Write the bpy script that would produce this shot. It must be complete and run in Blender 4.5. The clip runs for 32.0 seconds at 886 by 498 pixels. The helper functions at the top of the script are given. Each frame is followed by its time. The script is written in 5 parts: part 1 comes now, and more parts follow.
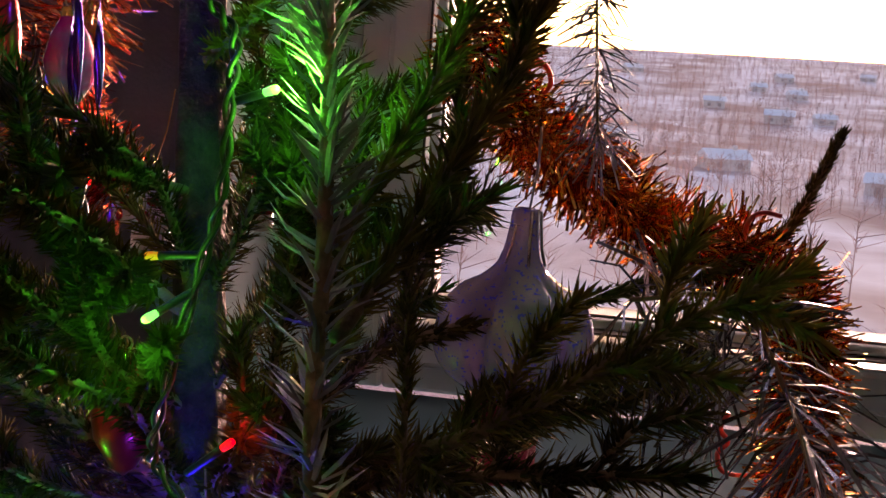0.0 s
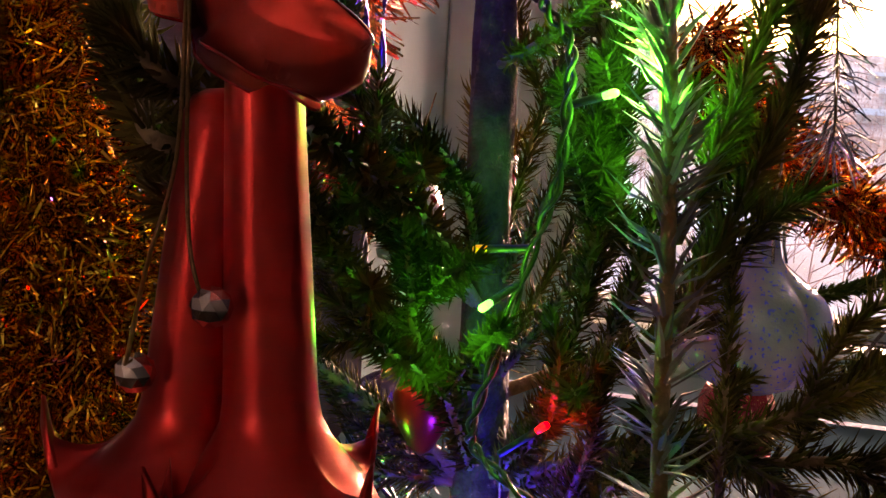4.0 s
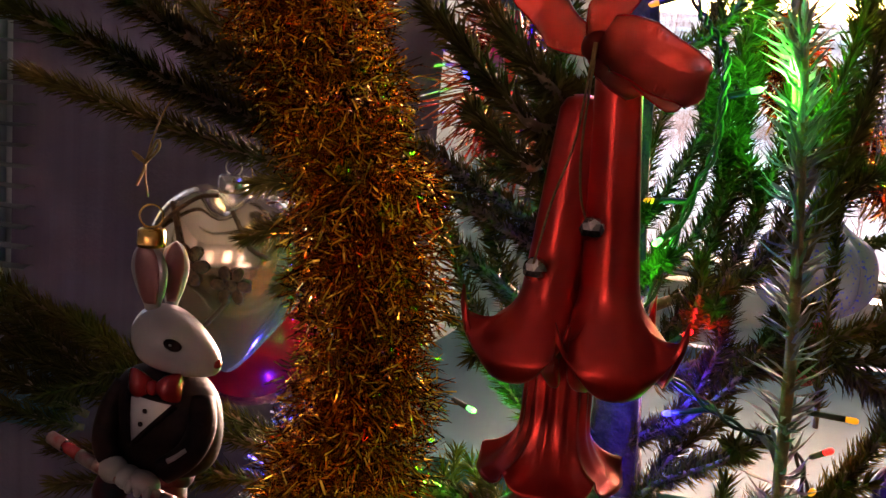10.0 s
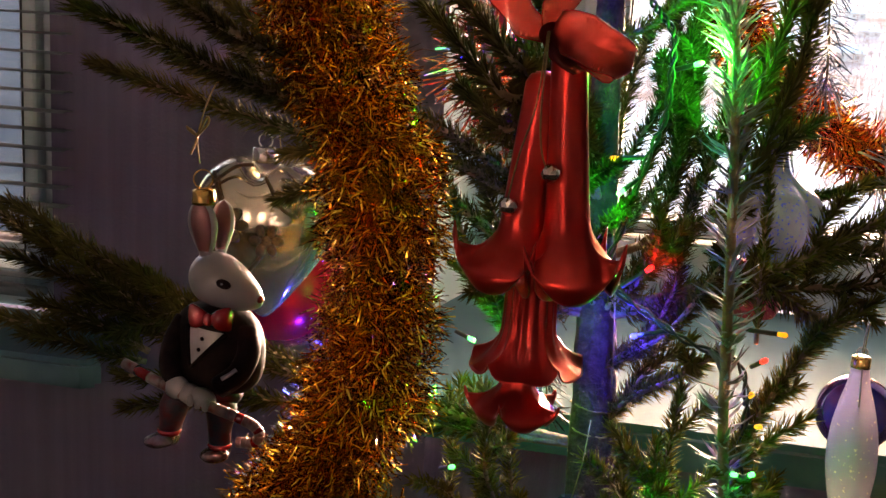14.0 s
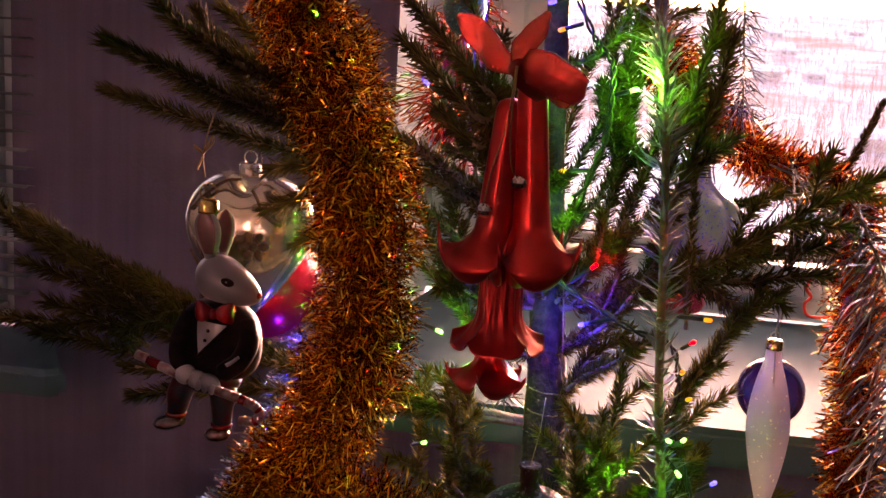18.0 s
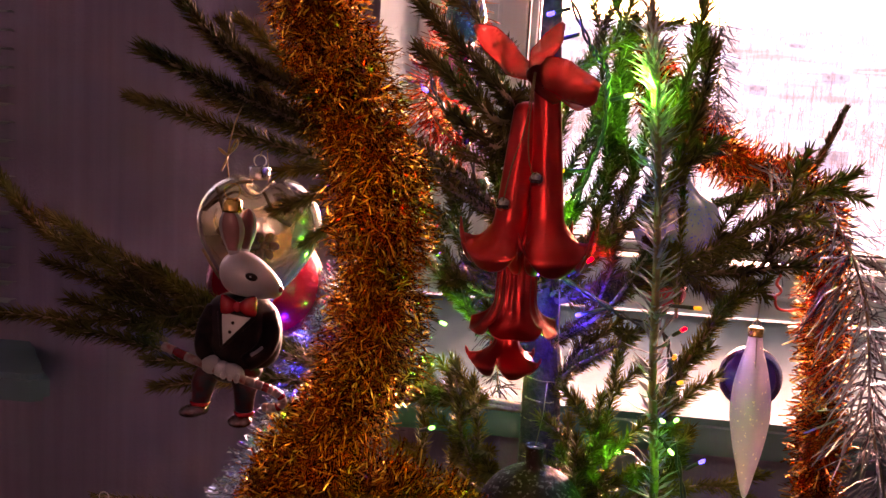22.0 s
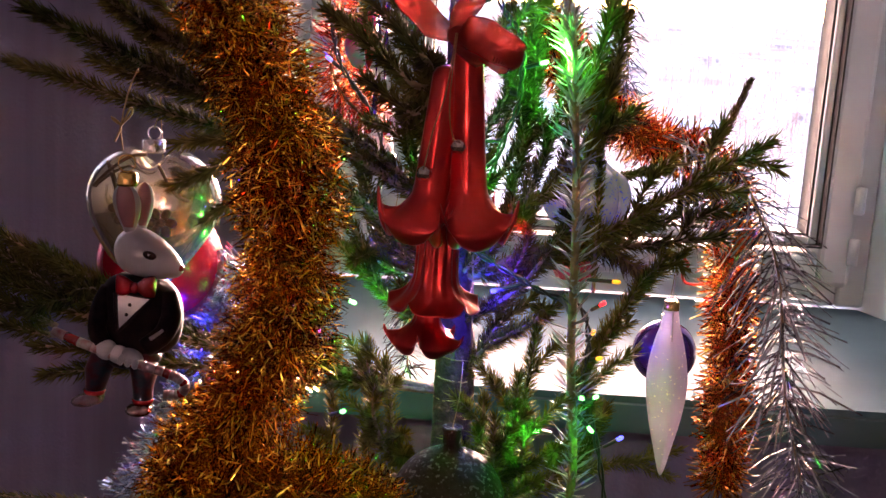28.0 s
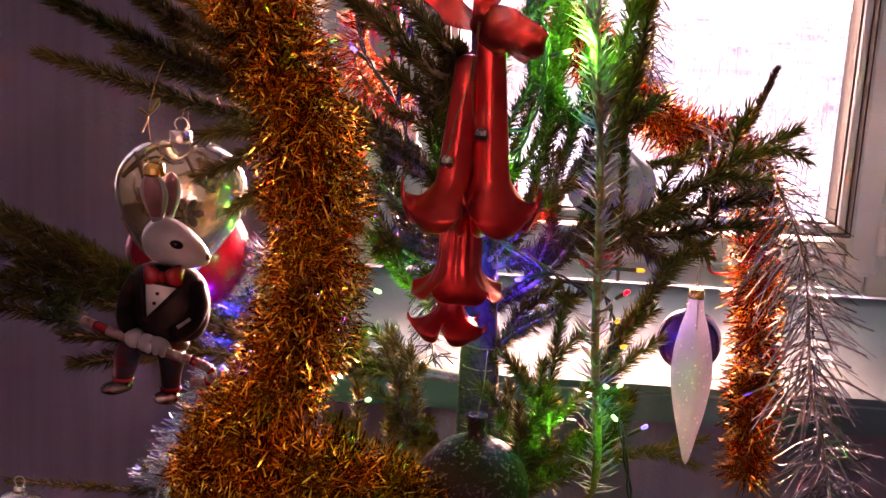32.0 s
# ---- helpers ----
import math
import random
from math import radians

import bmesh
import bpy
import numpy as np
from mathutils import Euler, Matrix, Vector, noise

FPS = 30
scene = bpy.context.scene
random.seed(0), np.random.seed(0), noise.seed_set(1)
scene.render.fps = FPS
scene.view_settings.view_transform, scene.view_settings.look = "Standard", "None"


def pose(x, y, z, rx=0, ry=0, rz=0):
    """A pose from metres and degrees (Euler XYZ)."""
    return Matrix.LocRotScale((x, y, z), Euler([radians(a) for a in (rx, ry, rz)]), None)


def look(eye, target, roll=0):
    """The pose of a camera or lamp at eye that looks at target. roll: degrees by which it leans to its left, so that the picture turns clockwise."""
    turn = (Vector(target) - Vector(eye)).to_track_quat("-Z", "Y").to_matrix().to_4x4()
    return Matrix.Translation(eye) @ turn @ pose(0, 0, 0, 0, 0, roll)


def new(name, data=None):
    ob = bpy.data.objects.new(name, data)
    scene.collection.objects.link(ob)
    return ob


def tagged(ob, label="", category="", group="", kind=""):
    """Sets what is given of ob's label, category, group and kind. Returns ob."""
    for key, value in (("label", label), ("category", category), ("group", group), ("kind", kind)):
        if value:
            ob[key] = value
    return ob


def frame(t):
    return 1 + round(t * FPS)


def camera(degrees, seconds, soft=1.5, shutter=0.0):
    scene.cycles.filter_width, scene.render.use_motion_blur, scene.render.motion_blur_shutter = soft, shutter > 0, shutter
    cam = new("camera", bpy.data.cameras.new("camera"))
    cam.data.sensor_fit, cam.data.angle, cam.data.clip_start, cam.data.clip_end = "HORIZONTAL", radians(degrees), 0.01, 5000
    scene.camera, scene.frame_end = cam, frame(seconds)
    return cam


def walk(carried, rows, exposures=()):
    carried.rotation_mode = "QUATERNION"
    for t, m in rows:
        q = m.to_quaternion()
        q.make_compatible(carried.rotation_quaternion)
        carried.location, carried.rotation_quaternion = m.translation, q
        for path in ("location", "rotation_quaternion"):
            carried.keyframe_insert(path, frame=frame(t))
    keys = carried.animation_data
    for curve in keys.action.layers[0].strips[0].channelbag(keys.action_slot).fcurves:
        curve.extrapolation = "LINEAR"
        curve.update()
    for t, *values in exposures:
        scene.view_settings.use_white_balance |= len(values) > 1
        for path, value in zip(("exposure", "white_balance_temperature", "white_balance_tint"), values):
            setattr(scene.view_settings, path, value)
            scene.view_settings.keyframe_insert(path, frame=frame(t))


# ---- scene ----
cam = camera(42.8, 32.0)
PATH = [
    (0, (0.154, 0.343, 1.143), (-0.146, 2.296, 0.835), 3.9),
    (0.5, (0.15, 0.34, 1.144), (-0.168, 2.29, 0.832), 3.9),
    (1, (0.144, 0.334, 1.144), (-0.198, 2.279, 0.829), 3.9),
    (1.5, (0.138, 0.325, 1.144), (-0.229, 2.266, 0.83), 3.7),
    (2, (0.125, 0.322, 1.145), (-0.245, 2.261, 0.825), 3.7),
    (2.5, (0.116, 0.318, 1.144), (-0.273, 2.253, 0.826), 3.7),
    (3, (0.108, 0.316, 1.145), (-0.301, 2.246, 0.822), 3.7),
    (3.5, (0.101, 0.315, 1.141), (-0.332, 2.242, 0.827), 3.4),
    (5.5, (0.077, 0.292, 1.139), (-0.4, 2.204, 0.798), 4.5),
    (6, (0.074, 0.281, 1.138), (-0.42, 2.188, 0.791), 4.5),
    (6.5, (0.071, 0.267, 1.141), (-0.443, 2.168, 0.788), 4.4),
    (7, (0.068, 0.251, 1.143), (-0.455, 2.148, 0.787), 4.5),
    (7.5, (0.064, 0.235, 1.147), (-0.463, 2.129, 0.781), 4.7),
    (8, (0.057, 0.217, 1.149), (-0.466, 2.113, 0.787), 4.4),
    (8.5, (0.049, 0.205, 1.152), (-0.439, 2.11, 0.788), 4.5),
    (9, (0.042, 0.197, 1.152), (-0.382, 2.116, 0.786), 4.9),
    (9.5, (0.04, 0.187, 1.149), (-0.368, 2.11, 0.781), 4.7),
    (10, (0.039, 0.184, 1.148), (-0.332, 2.112, 0.768), 4.8),
    (10.5, (0.042, 0.181, 1.144), (-0.301, 2.112, 0.752), 5.0),
    (11, (0.05, 0.178, 1.14), (-0.276, 2.109, 0.737), 4.8),
    (11.5, (0.06, 0.176, 1.14), (-0.261, 2.107, 0.728), 4.5),
    (12, (0.069, 0.17, 1.146), (-0.264, 2.097, 0.728), 4.1),
    (12.5, (0.073, 0.156, 1.149), (-0.283, 2.079, 0.728), 3.7),
    (13, (0.071, 0.139, 1.15), (-0.313, 2.056, 0.73), 3.6),
    (13.5, (0.067, 0.118, 1.154), (-0.338, 2.031, 0.734), 3.3),
    (15.5, (0.062, 0.056, 1.15), (-0.264, 1.989, 0.752), 3.8),
    (16, (0.065, 0.052, 1.152), (-0.245, 1.988, 0.755), 3.8),
    (16.5, (0.065, 0.047, 1.155), (-0.229, 1.986, 0.762), 3.7),
    (17, (0.065, 0.038, 1.158), (-0.22, 1.979, 0.769), 3.6),
    (17.5, (0.062, 0.027, 1.158), (-0.217, 1.97, 0.775), 3.6),
    (18, (0.057, 0.016, 1.16), (-0.218, 1.961, 0.781), 3.5),
    (18.5, (0.052, 0.008, 1.161), (-0.216, 1.955, 0.791), 3.5),
    (19, (0.051, 0.002, 1.161), (-0.213, 1.949, 0.79), 3.4),
    (19.5, (0.048, -0.004, 1.162), (-0.207, 1.945, 0.795), 3.4),
    (20, (0.045, -0.012, 1.162), (-0.2, 1.939, 0.797), 3.3),
    (20.5, (0.041, -0.018, 1.16), (-0.192, 1.935, 0.798), 3.4),
    (21, (0.036, -0.023, 1.16), (-0.181, 1.932, 0.8), 3.4),
    (21.5, (0.032, -0.027, 1.157), (-0.17, 1.931, 0.802), 3.4),
    (22, (0.03, -0.029, 1.157), (-0.156, 1.931, 0.803), 3.5),
    (22.5, (0.027, -0.028, 1.156), (-0.128, 1.935, 0.805), 3.6),
    (23, (0.022, -0.026, 1.156), (-0.097, 1.94, 0.807), 3.8),
    (23.5, (0.019, -0.024, 1.155), (-0.077, 1.943, 0.811), 3.8),
    (24, (0.015, -0.023, 1.154), (-0.064, 1.946, 0.815), 3.8),
    (24.5, (0.01, -0.021, 1.151), (-0.045, 1.95, 0.813), 4.0),
    (25, (0.009, -0.017, 1.15), (-0.028, 1.954, 0.81), 4.2),
    (25.5, (0.009, -0.013, 1.149), (-0.009, 1.957, 0.805), 4.2),
    (27.5, (0.014, -0.003, 1.147), (0.028, 1.963, 0.776), 4.1),
    (28, (0.015, -0.003, 1.147), (0.03, 1.962, 0.775), 3.9),
    (28.5, (0.016, -0.003, 1.147), (0.027, 1.961, 0.77), 3.8),
    (29, (0.014, -0.004, 1.146), (0.017, 1.96, 0.765), 3.8),
    (29.5, (0.012, -0.005, 1.145), (0.007, 1.958, 0.766), 3.7),
    (30, (0.01, -0.006, 1.146), (-0.002, 1.957, 0.764), 3.6),
    (30.5, (0.009, -0.007, 1.145), (-0.012, 1.956, 0.76), 3.6),
    (31, (0.01, -0.007, 1.146), (-0.019, 1.955, 0.758), 3.5),
    (31.5, (0.013, -0.006, 1.146), (-0.019, 1.955, 0.758), 3.5),
    (32, (0.017, -0.006, 1.146), (-0.016, 1.956, 0.757), 3.5),
]
walk(cam, [(t, look(eye, target, roll)) for t, eye, target, roll in PATH],
     exposures=[(0, 1.9, 6900, 45), (1, 2.15, 6800, 32), (2, 2.1, 8000, 75), (3, 2.55, 7000, 22), (6, 2.95, 8600, 100), (7, 3.15, 6300, 8), (8, 3.15, 6300, 14), (9, 3.02, 7400, 75), (10, 3.22, 6700, 28), (11, 3.3, 7200, 70), (12, 3.42, 6900, 36), (13, 3.6, 6700, 10), (16, 3.52, 7000, 50), (17, 3.45, 7500, 60), (18, 3.42, 7800, 62), (19, 3.52, 7000, 40), (20, 3.62, 7000, 42), (22, 3.72, 7700, 66), (24, 3.82, 6300, 42), (25, 3.85, 6900, 58), (28, 3.92, 6300, 42), (29, 3.98, 7000, 58), (30, 4.05, 6300, 42), (31, 4.0, 7100, 58), (32, 4.0, 7200, 62)])


# ---- world, sun, lamps ----
SUN_DIR = Vector((0.205, 1.0, 0.040)).normalized()
world = bpy.data.worlds.new("winter_sky")
scene.world = world
world.use_nodes = True
wn = world.node_tree
sky = wn.nodes.new("ShaderNodeTexSky")
sky.sky_type = "NISHITA"
sky.sun_disc = False
sky.sun_elevation = math.asin(SUN_DIR.z) + 0.06
sky.sun_rotation = math.atan2(SUN_DIR.x, SUN_DIR.y)
sky.dust_density = 2.5
sky.ozone_density = 1.5
wn.nodes["Background"].inputs["Strength"].default_value = 0.15
wn.links.new(sky.outputs["Color"], wn.nodes["Background"].inputs["Color"])
sun_data = bpy.data.lights.new("sun", "SUN")
sun_data.energy = 3.4
sun_data.angle = radians(0.6)
sun_data.color = (1.0, 0.70, 0.50)
sun = new("sun", sun_data)
sun.matrix_world = look((0, 0, 3), Vector((0, 0, 3)) - SUN_DIR)


def window_light(name, size_x, size_z, at, strength, colour):
    d = bpy.data.lights.new(name, "AREA")
    d.shape, d.size, d.size_y, d.energy, d.color = "RECTANGLE", size_x, size_z, strength, colour
    ob = new(name, d)
    ob.matrix_world = look(at, (at[0], at[1] - 1, at[2] + 0.55))
    return ob


window_light("sky_light", 0.5, 0.7, (-1.0, 1.42, 1.75), 1.0, (0.72, 0.78, 1.0))


def bulb_light(at, colour, watts):
    d = bpy.data.lights.new("bulb_light", "POINT")
    d.energy, d.color, d.shadow_soft_size = watts, colour, 0.003
    new("bulb_light", d).location = at


GREEN, BLUE, RED, YELLOW = (0.006, 1.0, 0.025), (0.03, 0.02, 1.0), (1.0, 0.03, 0.02), (1.0, 0.62, 0.05)

# ---- materials ----


def mat(name, colour, rough=0.6, metal=0.0, second=None, scale=20.0, bump=0.0, bump_scale=60.0, island=0.0,
        transmission=0.0, coat=0.0, emission=None, strength=0.0, speckle=None, spec=0.5, translucent=0.0, alpha=1.0, detail=4.0):
    m = bpy.data.materials.new(name)
    m.use_nodes = True
    nt = m.node_tree
    b = nt.nodes["Principled BSDF"]
    b.inputs["Base Color"].default_value = (*colour, 1)
    b.inputs["Roughness"].default_value = rough
    b.inputs["Metallic"].default_value = metal
    b.inputs["Transmission Weight"].default_value = transmission
    b.inputs["Coat Weight"].default_value = coat
    b.inputs["Specular IOR Level"].default_value = spec
    b.inputs["Alpha"].default_value = alpha
    tc = nt.nodes.new("ShaderNodeTexCoord")
    col = None
    if second:
        nz = nt.nodes.new("ShaderNodeTexNoise")
        nz.inputs["Scale"].default_value, nz.inputs["Detail"].default_value = scale, detail
        nt.links.new(tc.outputs["Object"], nz.inputs["Vector"])
        ramp = nt.nodes.new("ShaderNodeValToRGB")
        ramp.color_ramp.elements[0].position, ramp.color_ramp.elements[1].position = 0.38, 0.64
        ramp.color_ramp.elements[0].color, ramp.color_ramp.elements[1].color = (*colour, 1), (*second, 1)
        nt.links.new(nz.outputs["Fac"], ramp.inputs["Fac"])
        col = ramp.outputs["Color"]
    if speckle:
        nz2 = nt.nodes.new("ShaderNodeTexNoise")
        nz2.inputs["Scale"].default_value, nz2.inputs["Detail"].default_value = speckle[1], 2.0
        nt.links.new(tc.outputs["Object"], nz2.inputs["Vector"])
        r2 = nt.nodes.new("ShaderNodeValToRGB")
        r2.color_ramp.elements[0].position, r2.color_ramp.elements[1].position = speckle[2], speckle[2] + 0.06
        nt.links.new(nz2.outputs["Fac"], r2.inputs["Fac"])
        mx = nt.nodes.new("ShaderNodeMix")
        mx.data_type = "RGBA"
        nt.links.new(r2.outputs["Color"], mx.inputs[0])
        if col:
            nt.links.new(col, mx.inputs[6])
        else:
            mx.inputs[6].default_value = (*colour, 1)
        mx.inputs[7].default_value = (*speckle[0], 1)
        col = mx.outputs[2]
    if island:
        geo = nt.nodes.new("ShaderNodeNewGeometry")
        mr = nt.nodes.new("ShaderNodeMapRange")
        mr.inputs["To Min"].default_value, mr.inputs["To Max"].default_value = 1 - island, 1 + island
        nt.links.new(geo.outputs["Random Per Island"], mr.inputs["Value"])
        hs = nt.nodes.new("ShaderNodeHueSaturation")
        hs.inputs["Color"].default_value = (*colour, 1)
        if col:
            nt.links.new(col, hs.inputs["Color"])
        nt.links.new(mr.outputs["Result"], hs.inputs["Value"])
        col = hs.outputs["Color"]
    if col:
        nt.links.new(col, b.inputs["Base Color"])
    if bump:
        nb = nt.nodes.new("ShaderNodeTexNoise")
        nb.inputs["Scale"].default_value, nb.inputs["Detail"].default_value = bump_scale, 5.0
        nt.links.new(tc.outputs["Object"], nb.inputs["Vector"])
        bp = nt.nodes.new("ShaderNodeBump")
        bp.inputs["Strength"].default_value, bp.inputs["Distance"].default_value = bump, 0.002
        nt.links.new(nb.outputs["Fac"], bp.inputs["Height"])
        nt.links.new(bp.outputs["Normal"], b.inputs["Normal"])
    if emission:
        b.inputs["Emission Color"].default_value = (*emission, 1)
        b.inputs["Emission Strength"].default_value = strength
    if translucent:
        tr = nt.nodes.new("ShaderNodeBsdfTranslucent")
        tr.inputs["Color"].default_value = (*colour, 1)
        if col:
            nt.links.new(col, tr.inputs["Color"])
        ms = nt.nodes.new("ShaderNodeMixShader")
        ms.inputs[0].default_value = translucent
        nt.links.new(b.outputs["BSDF"], ms.inputs[1])
        nt.links.new(tr.outputs["BSDF"], ms.inputs[2])
        nt.links.new(ms.outputs["Shader"], nt.nodes["Material Output"].inputs["Surface"])
    return m


M_WALL = mat("wallpaper", (0.108, 0.090, 0.160), 0.85, second=(0.130, 0.108, 0.188), scale=7, bump=0.35, bump_scale=240)
for node in list(M_WALL.node_tree.nodes):
    if node.type == "TEX_NOISE":
        stretch = M_WALL.node_tree.nodes.new("ShaderNodeMapping")
        stretch.inputs["Scale"].default_value = (9.0, 9.0, 0.25) if node.inputs["Scale"].default_value < 50 else (1.0, 1.0, 1.0)
        M_WALL.node_tree.links.new(node.inputs["Vector"].links[0].from_socket, stretch.inputs["Vector"])
        M_WALL.node_tree.links.new(stretch.outputs["Vector"], node.inputs["Vector"])
# Paler than the window wall so the unseen walls bounce light back.
M_BACKWALL = mat("bounce_wallpaper", (0.54, 0.51, 0.51), 0.85, second=(0.48, 0.45, 0.45), scale=5, bump=0.3, bump_scale=200)
# White reveal paint with the sky's cool light mixed into its colour.
M_REVEAL = mat("cool_lit_reveal_paint", (0.62, 0.75, 0.81), 0.7, second=(0.57, 0.70, 0.76), scale=9, bump=0.15, bump_scale=150)
# White plastic, greyed and tinted blue in place of cool window light.
M_PVC = mat("cool_white_pvc", (0.44, 0.52, 0.57), 0.5, spec=0.3, second=(0.40, 0.47, 0.52), scale=14, bump=0.04, bump_scale=90)
# Sill is white plastic; cool light and dimming are put into its base colour.
M_SILL = mat("cool_dim_sill_pvc", (0.064, 0.130, 0.158), 0.6, spec=0.12, second=(0.056, 0.114, 0.140), scale=11, bump=0.05, bump_scale=80)
# Blue shade put straight into the colour of the added backdrop wall.
M_DIM_BACKDROP = mat("painted_blue_shade", (0.16, 0.24, 0.27), 0.9, second=(0.14, 0.21, 0.24), scale=6, bump=0.2, bump_scale=90)
M_GASKET = mat("rubber_gasket", (0.02, 0.02, 0.022), 0.7, second=(0.035, 0.035, 0.035), scale=60)
M_GLASS = mat("window_glass", (1, 1, 1), 0.0, transmission=1.0, spec=0.5)
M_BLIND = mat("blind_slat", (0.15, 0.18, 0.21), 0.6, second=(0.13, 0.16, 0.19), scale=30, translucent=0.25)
M_FLOOR = mat("floor_laminate", (0.055, 0.032, 0.02), 0.5, second=(0.035, 0.02, 0.013), scale=6, bump=0.1)
M_CEIL = mat("ceiling_paint", (0.75, 0.74, 0.73), 0.9, second=(0.7, 0.69, 0.68), scale=5, bump=0.1)
M_BARK = mat("spruce_bark", (0.034, 0.021, 0.019), 0.85, second=(0.078, 0.048, 0.040), scale=160, bump=0.9, bump_scale=420, spec=0.2)
M_TWIG = mat("twig_bark", (0.15, 0.10, 0.05), 0.8, second=(0.24, 0.16, 0.08), scale=220, bump=0.6, bump_scale=500)
M_NEEDLE = mat("spruce_needle", (0.056, 0.052, 0.016), 0.85, second=(0.100, 0.076, 0.024), scale=35, island=0.5, translucent=0.25, spec=0.03)
M_NEEDLE_YOUNG = mat("young_needle", (0.150, 0.120, 0.026), 0.8, second=(0.105, 0.100, 0.024), scale=40, island=0.45, translucent=0.38, spec=0.04)
M_NEEDLE_PALE = mat("pale_needle", (0.27, 0.24, 0.27), 0.36, second=(0.15, 0.14, 0.14), scale=70, island=0.45, translucent=0.12)
M_GOLD = mat("gold_foil", (0.51, 0.150, 0.010), 0.07, 1.0, second=(0.90, 0.46, 0.045), scale=140, island=0.8)
M_GOLDWIDE = mat("bright_gold_foil", (0.94, 0.60, 0.07), 0.10, 1.0, island=0.3)
M_REDGOLD = mat("copper_red_foil", (0.74, 0.17, 0.035), 0.12, 1.0, second=(0.94, 0.56, 0.13), scale=90, island=0.6)
M_PINKFOIL = mat("pink_foil", (0.66, 0.15, 0.15), 0.2, 1.0, second=(0.85, 0.55, 0.25), scale=60, island=0.55)
M_SILVER = mat("silver_foil", (0.34, 0.33, 0.36), 0.22, 1.0, island=0.4)
M_ICEFOIL = mat("ice_blue_foil", (0.68, 0.78, 0.95), 0.2, 1.0, island=0.35)
M_CORD = mat("garland_cord", (0.12, 0.07, 0.03), 0.7, second=(0.18, 0.10, 0.04), scale=300)
M_REDGLASS = mat("red_satin_glass", (0.56, 0.034, 0.024), 0.30, 0.75, second=(0.47, 0.024, 0.018), scale=60, coat=0.15, bump=0.04, bump_scale=120)
M_RIBBON = mat("red_organza", (0.21, 0.022, 0.016), 0.45, second=(0.18, 0.018, 0.013), scale=60, translucent=0.50, alpha=0.62)
M_STRING = mat("gold_string", (0.30, 0.19, 0.07), 0.4, 0.6, second=(0.2, 0.12, 0.05), scale=900)
M_CHROME = mat("silver_bead", (0.78, 0.74, 0.66), 0.14, 1.0, second=(0.6, 0.56, 0.5), scale=200)
M_GOLDCAP = mat("gold_cap", (0.78, 0.50, 0.14), 0.25, 1.0, second=(0.6, 0.36, 0.1), scale=150, bump=0.1, bump_scale=300)
M_SILVERCAP = mat("silver_cap", (0.72, 0.70, 0.64), 0.25, 1.0, second=(0.55, 0.53, 0.5), scale=150, bump=0.1, bump_scale=300)
M_HEART = mat("champagne_mirror_glass", (0.74, 0.69, 0.54), 0.13, 0.80, second=(0.66, 0.60, 0.45), scale=25)
M_GLITTER = mat("bronze_glitter", (0.13, 0.075, 0.03), 0.6, 0.2, second=(0.06, 0.035, 0.015), scale=500, bump=0.8, bump_scale=1200)
M_PINKBALL = mat("crimson_ball_glass", (0.56, 0.008, 0.030), 0.26, 0.6, second=(0.48, 0.007, 0.025), scale=20, coat=0.2)
M_BLUEBALL = mat("cobalt_ball_glass", (0.03, 0.03, 0.30), 0.14, 0.6, second=(0.26, 0.03, 0.06), scale=32, coat=0.5)
M_ICICLE = mat("pearl_icicle_glass", (0.52, 0.46, 0.53), 0.32, 0.0, second=(0.45, 0.41, 0.51), scale=50, coat=0.3, translucent=0.45, speckle=((0.95, 0.85, 0.6), 420, 0.655), bump=0.1, bump_scale=300)
M_STAR = mat("frosted_lilac_glass", (0.22, 0.21, 0.40), 0.20, 0.1, second=(0.30, 0.28, 0.42), scale=60, coat=0.5, translucent=0.24, bump=0.25, bump_scale=260, speckle=((0.10, 0.12, 0.90), 520, 0.59))
M_REDGLITTER = mat("red_glitter", (0.42, 0.03, 0.05), 0.4, 0.4, second=(0.3, 0.02, 0.06), scale=90, speckle=((0.9, 0.5, 0.2), 900, 0.64), bump=0.6, bump_scale=900)
M_GREYBALL = mat("frosted_grey_ball", (0.032, 0.018, 0.020), 0.7, second=(0.052, 0.034, 0.036), scale=60, bump=0.5, bump_scale=260, spec=0.03, speckle=((0.13, 0.10, 0.115), 420, 0.58), detail=8)
M_PURPLEFOIL = mat("violet_foil", (0.12, 0.04, 0.42), 0.25, 1.0, second=(0.09, 0.03, 0.34), scale=120)
M_PINKGLASS = mat("magenta_glass", (0.62, 0.03, 0.22), 0.15, 0.4, second=(0.08, 0.35, 0.25), scale=60, coat=0.6)
M_DARKBALL = mat("smoky_blue_ball", (0.10, 0.09, 0.20), 0.2, 0.6, second=(0.16, 0.12, 0.22), scale=60, coat=0.4)
M_WHITE = mat("white_glaze", (0.27, 0.27, 0.30), 0.28, second=(0.23, 0.22, 0.25), scale=50, coat=0.4)
M_TOYWHITE = mat("toy_white", (0.62, 0.58, 0.60), 0.3, second=(0.54, 0.50, 0.53), scale=80, coat=0.4)
M_TOYGREEN = mat("toy_green", (0.03, 0.16, 0.05), 0.35, second=(0.02, 0.11, 0.05), scale=90, coat=0.3)
M_TEALGLITTER = mat("teal_glitter", (0.010, 0.11, 0.085), 0.4, 0.5, second=(0.012, 0.06, 0.10), scale=260, speckle=((0.10, 0.55, 0.40), 900, 0.62), bump=0.6, bump_scale=900)
M_CLEAR = mat("clear_bauble_glass", (0.86, 0.92, 0.96), 0.04, transmission=0.9, spec=0.5)
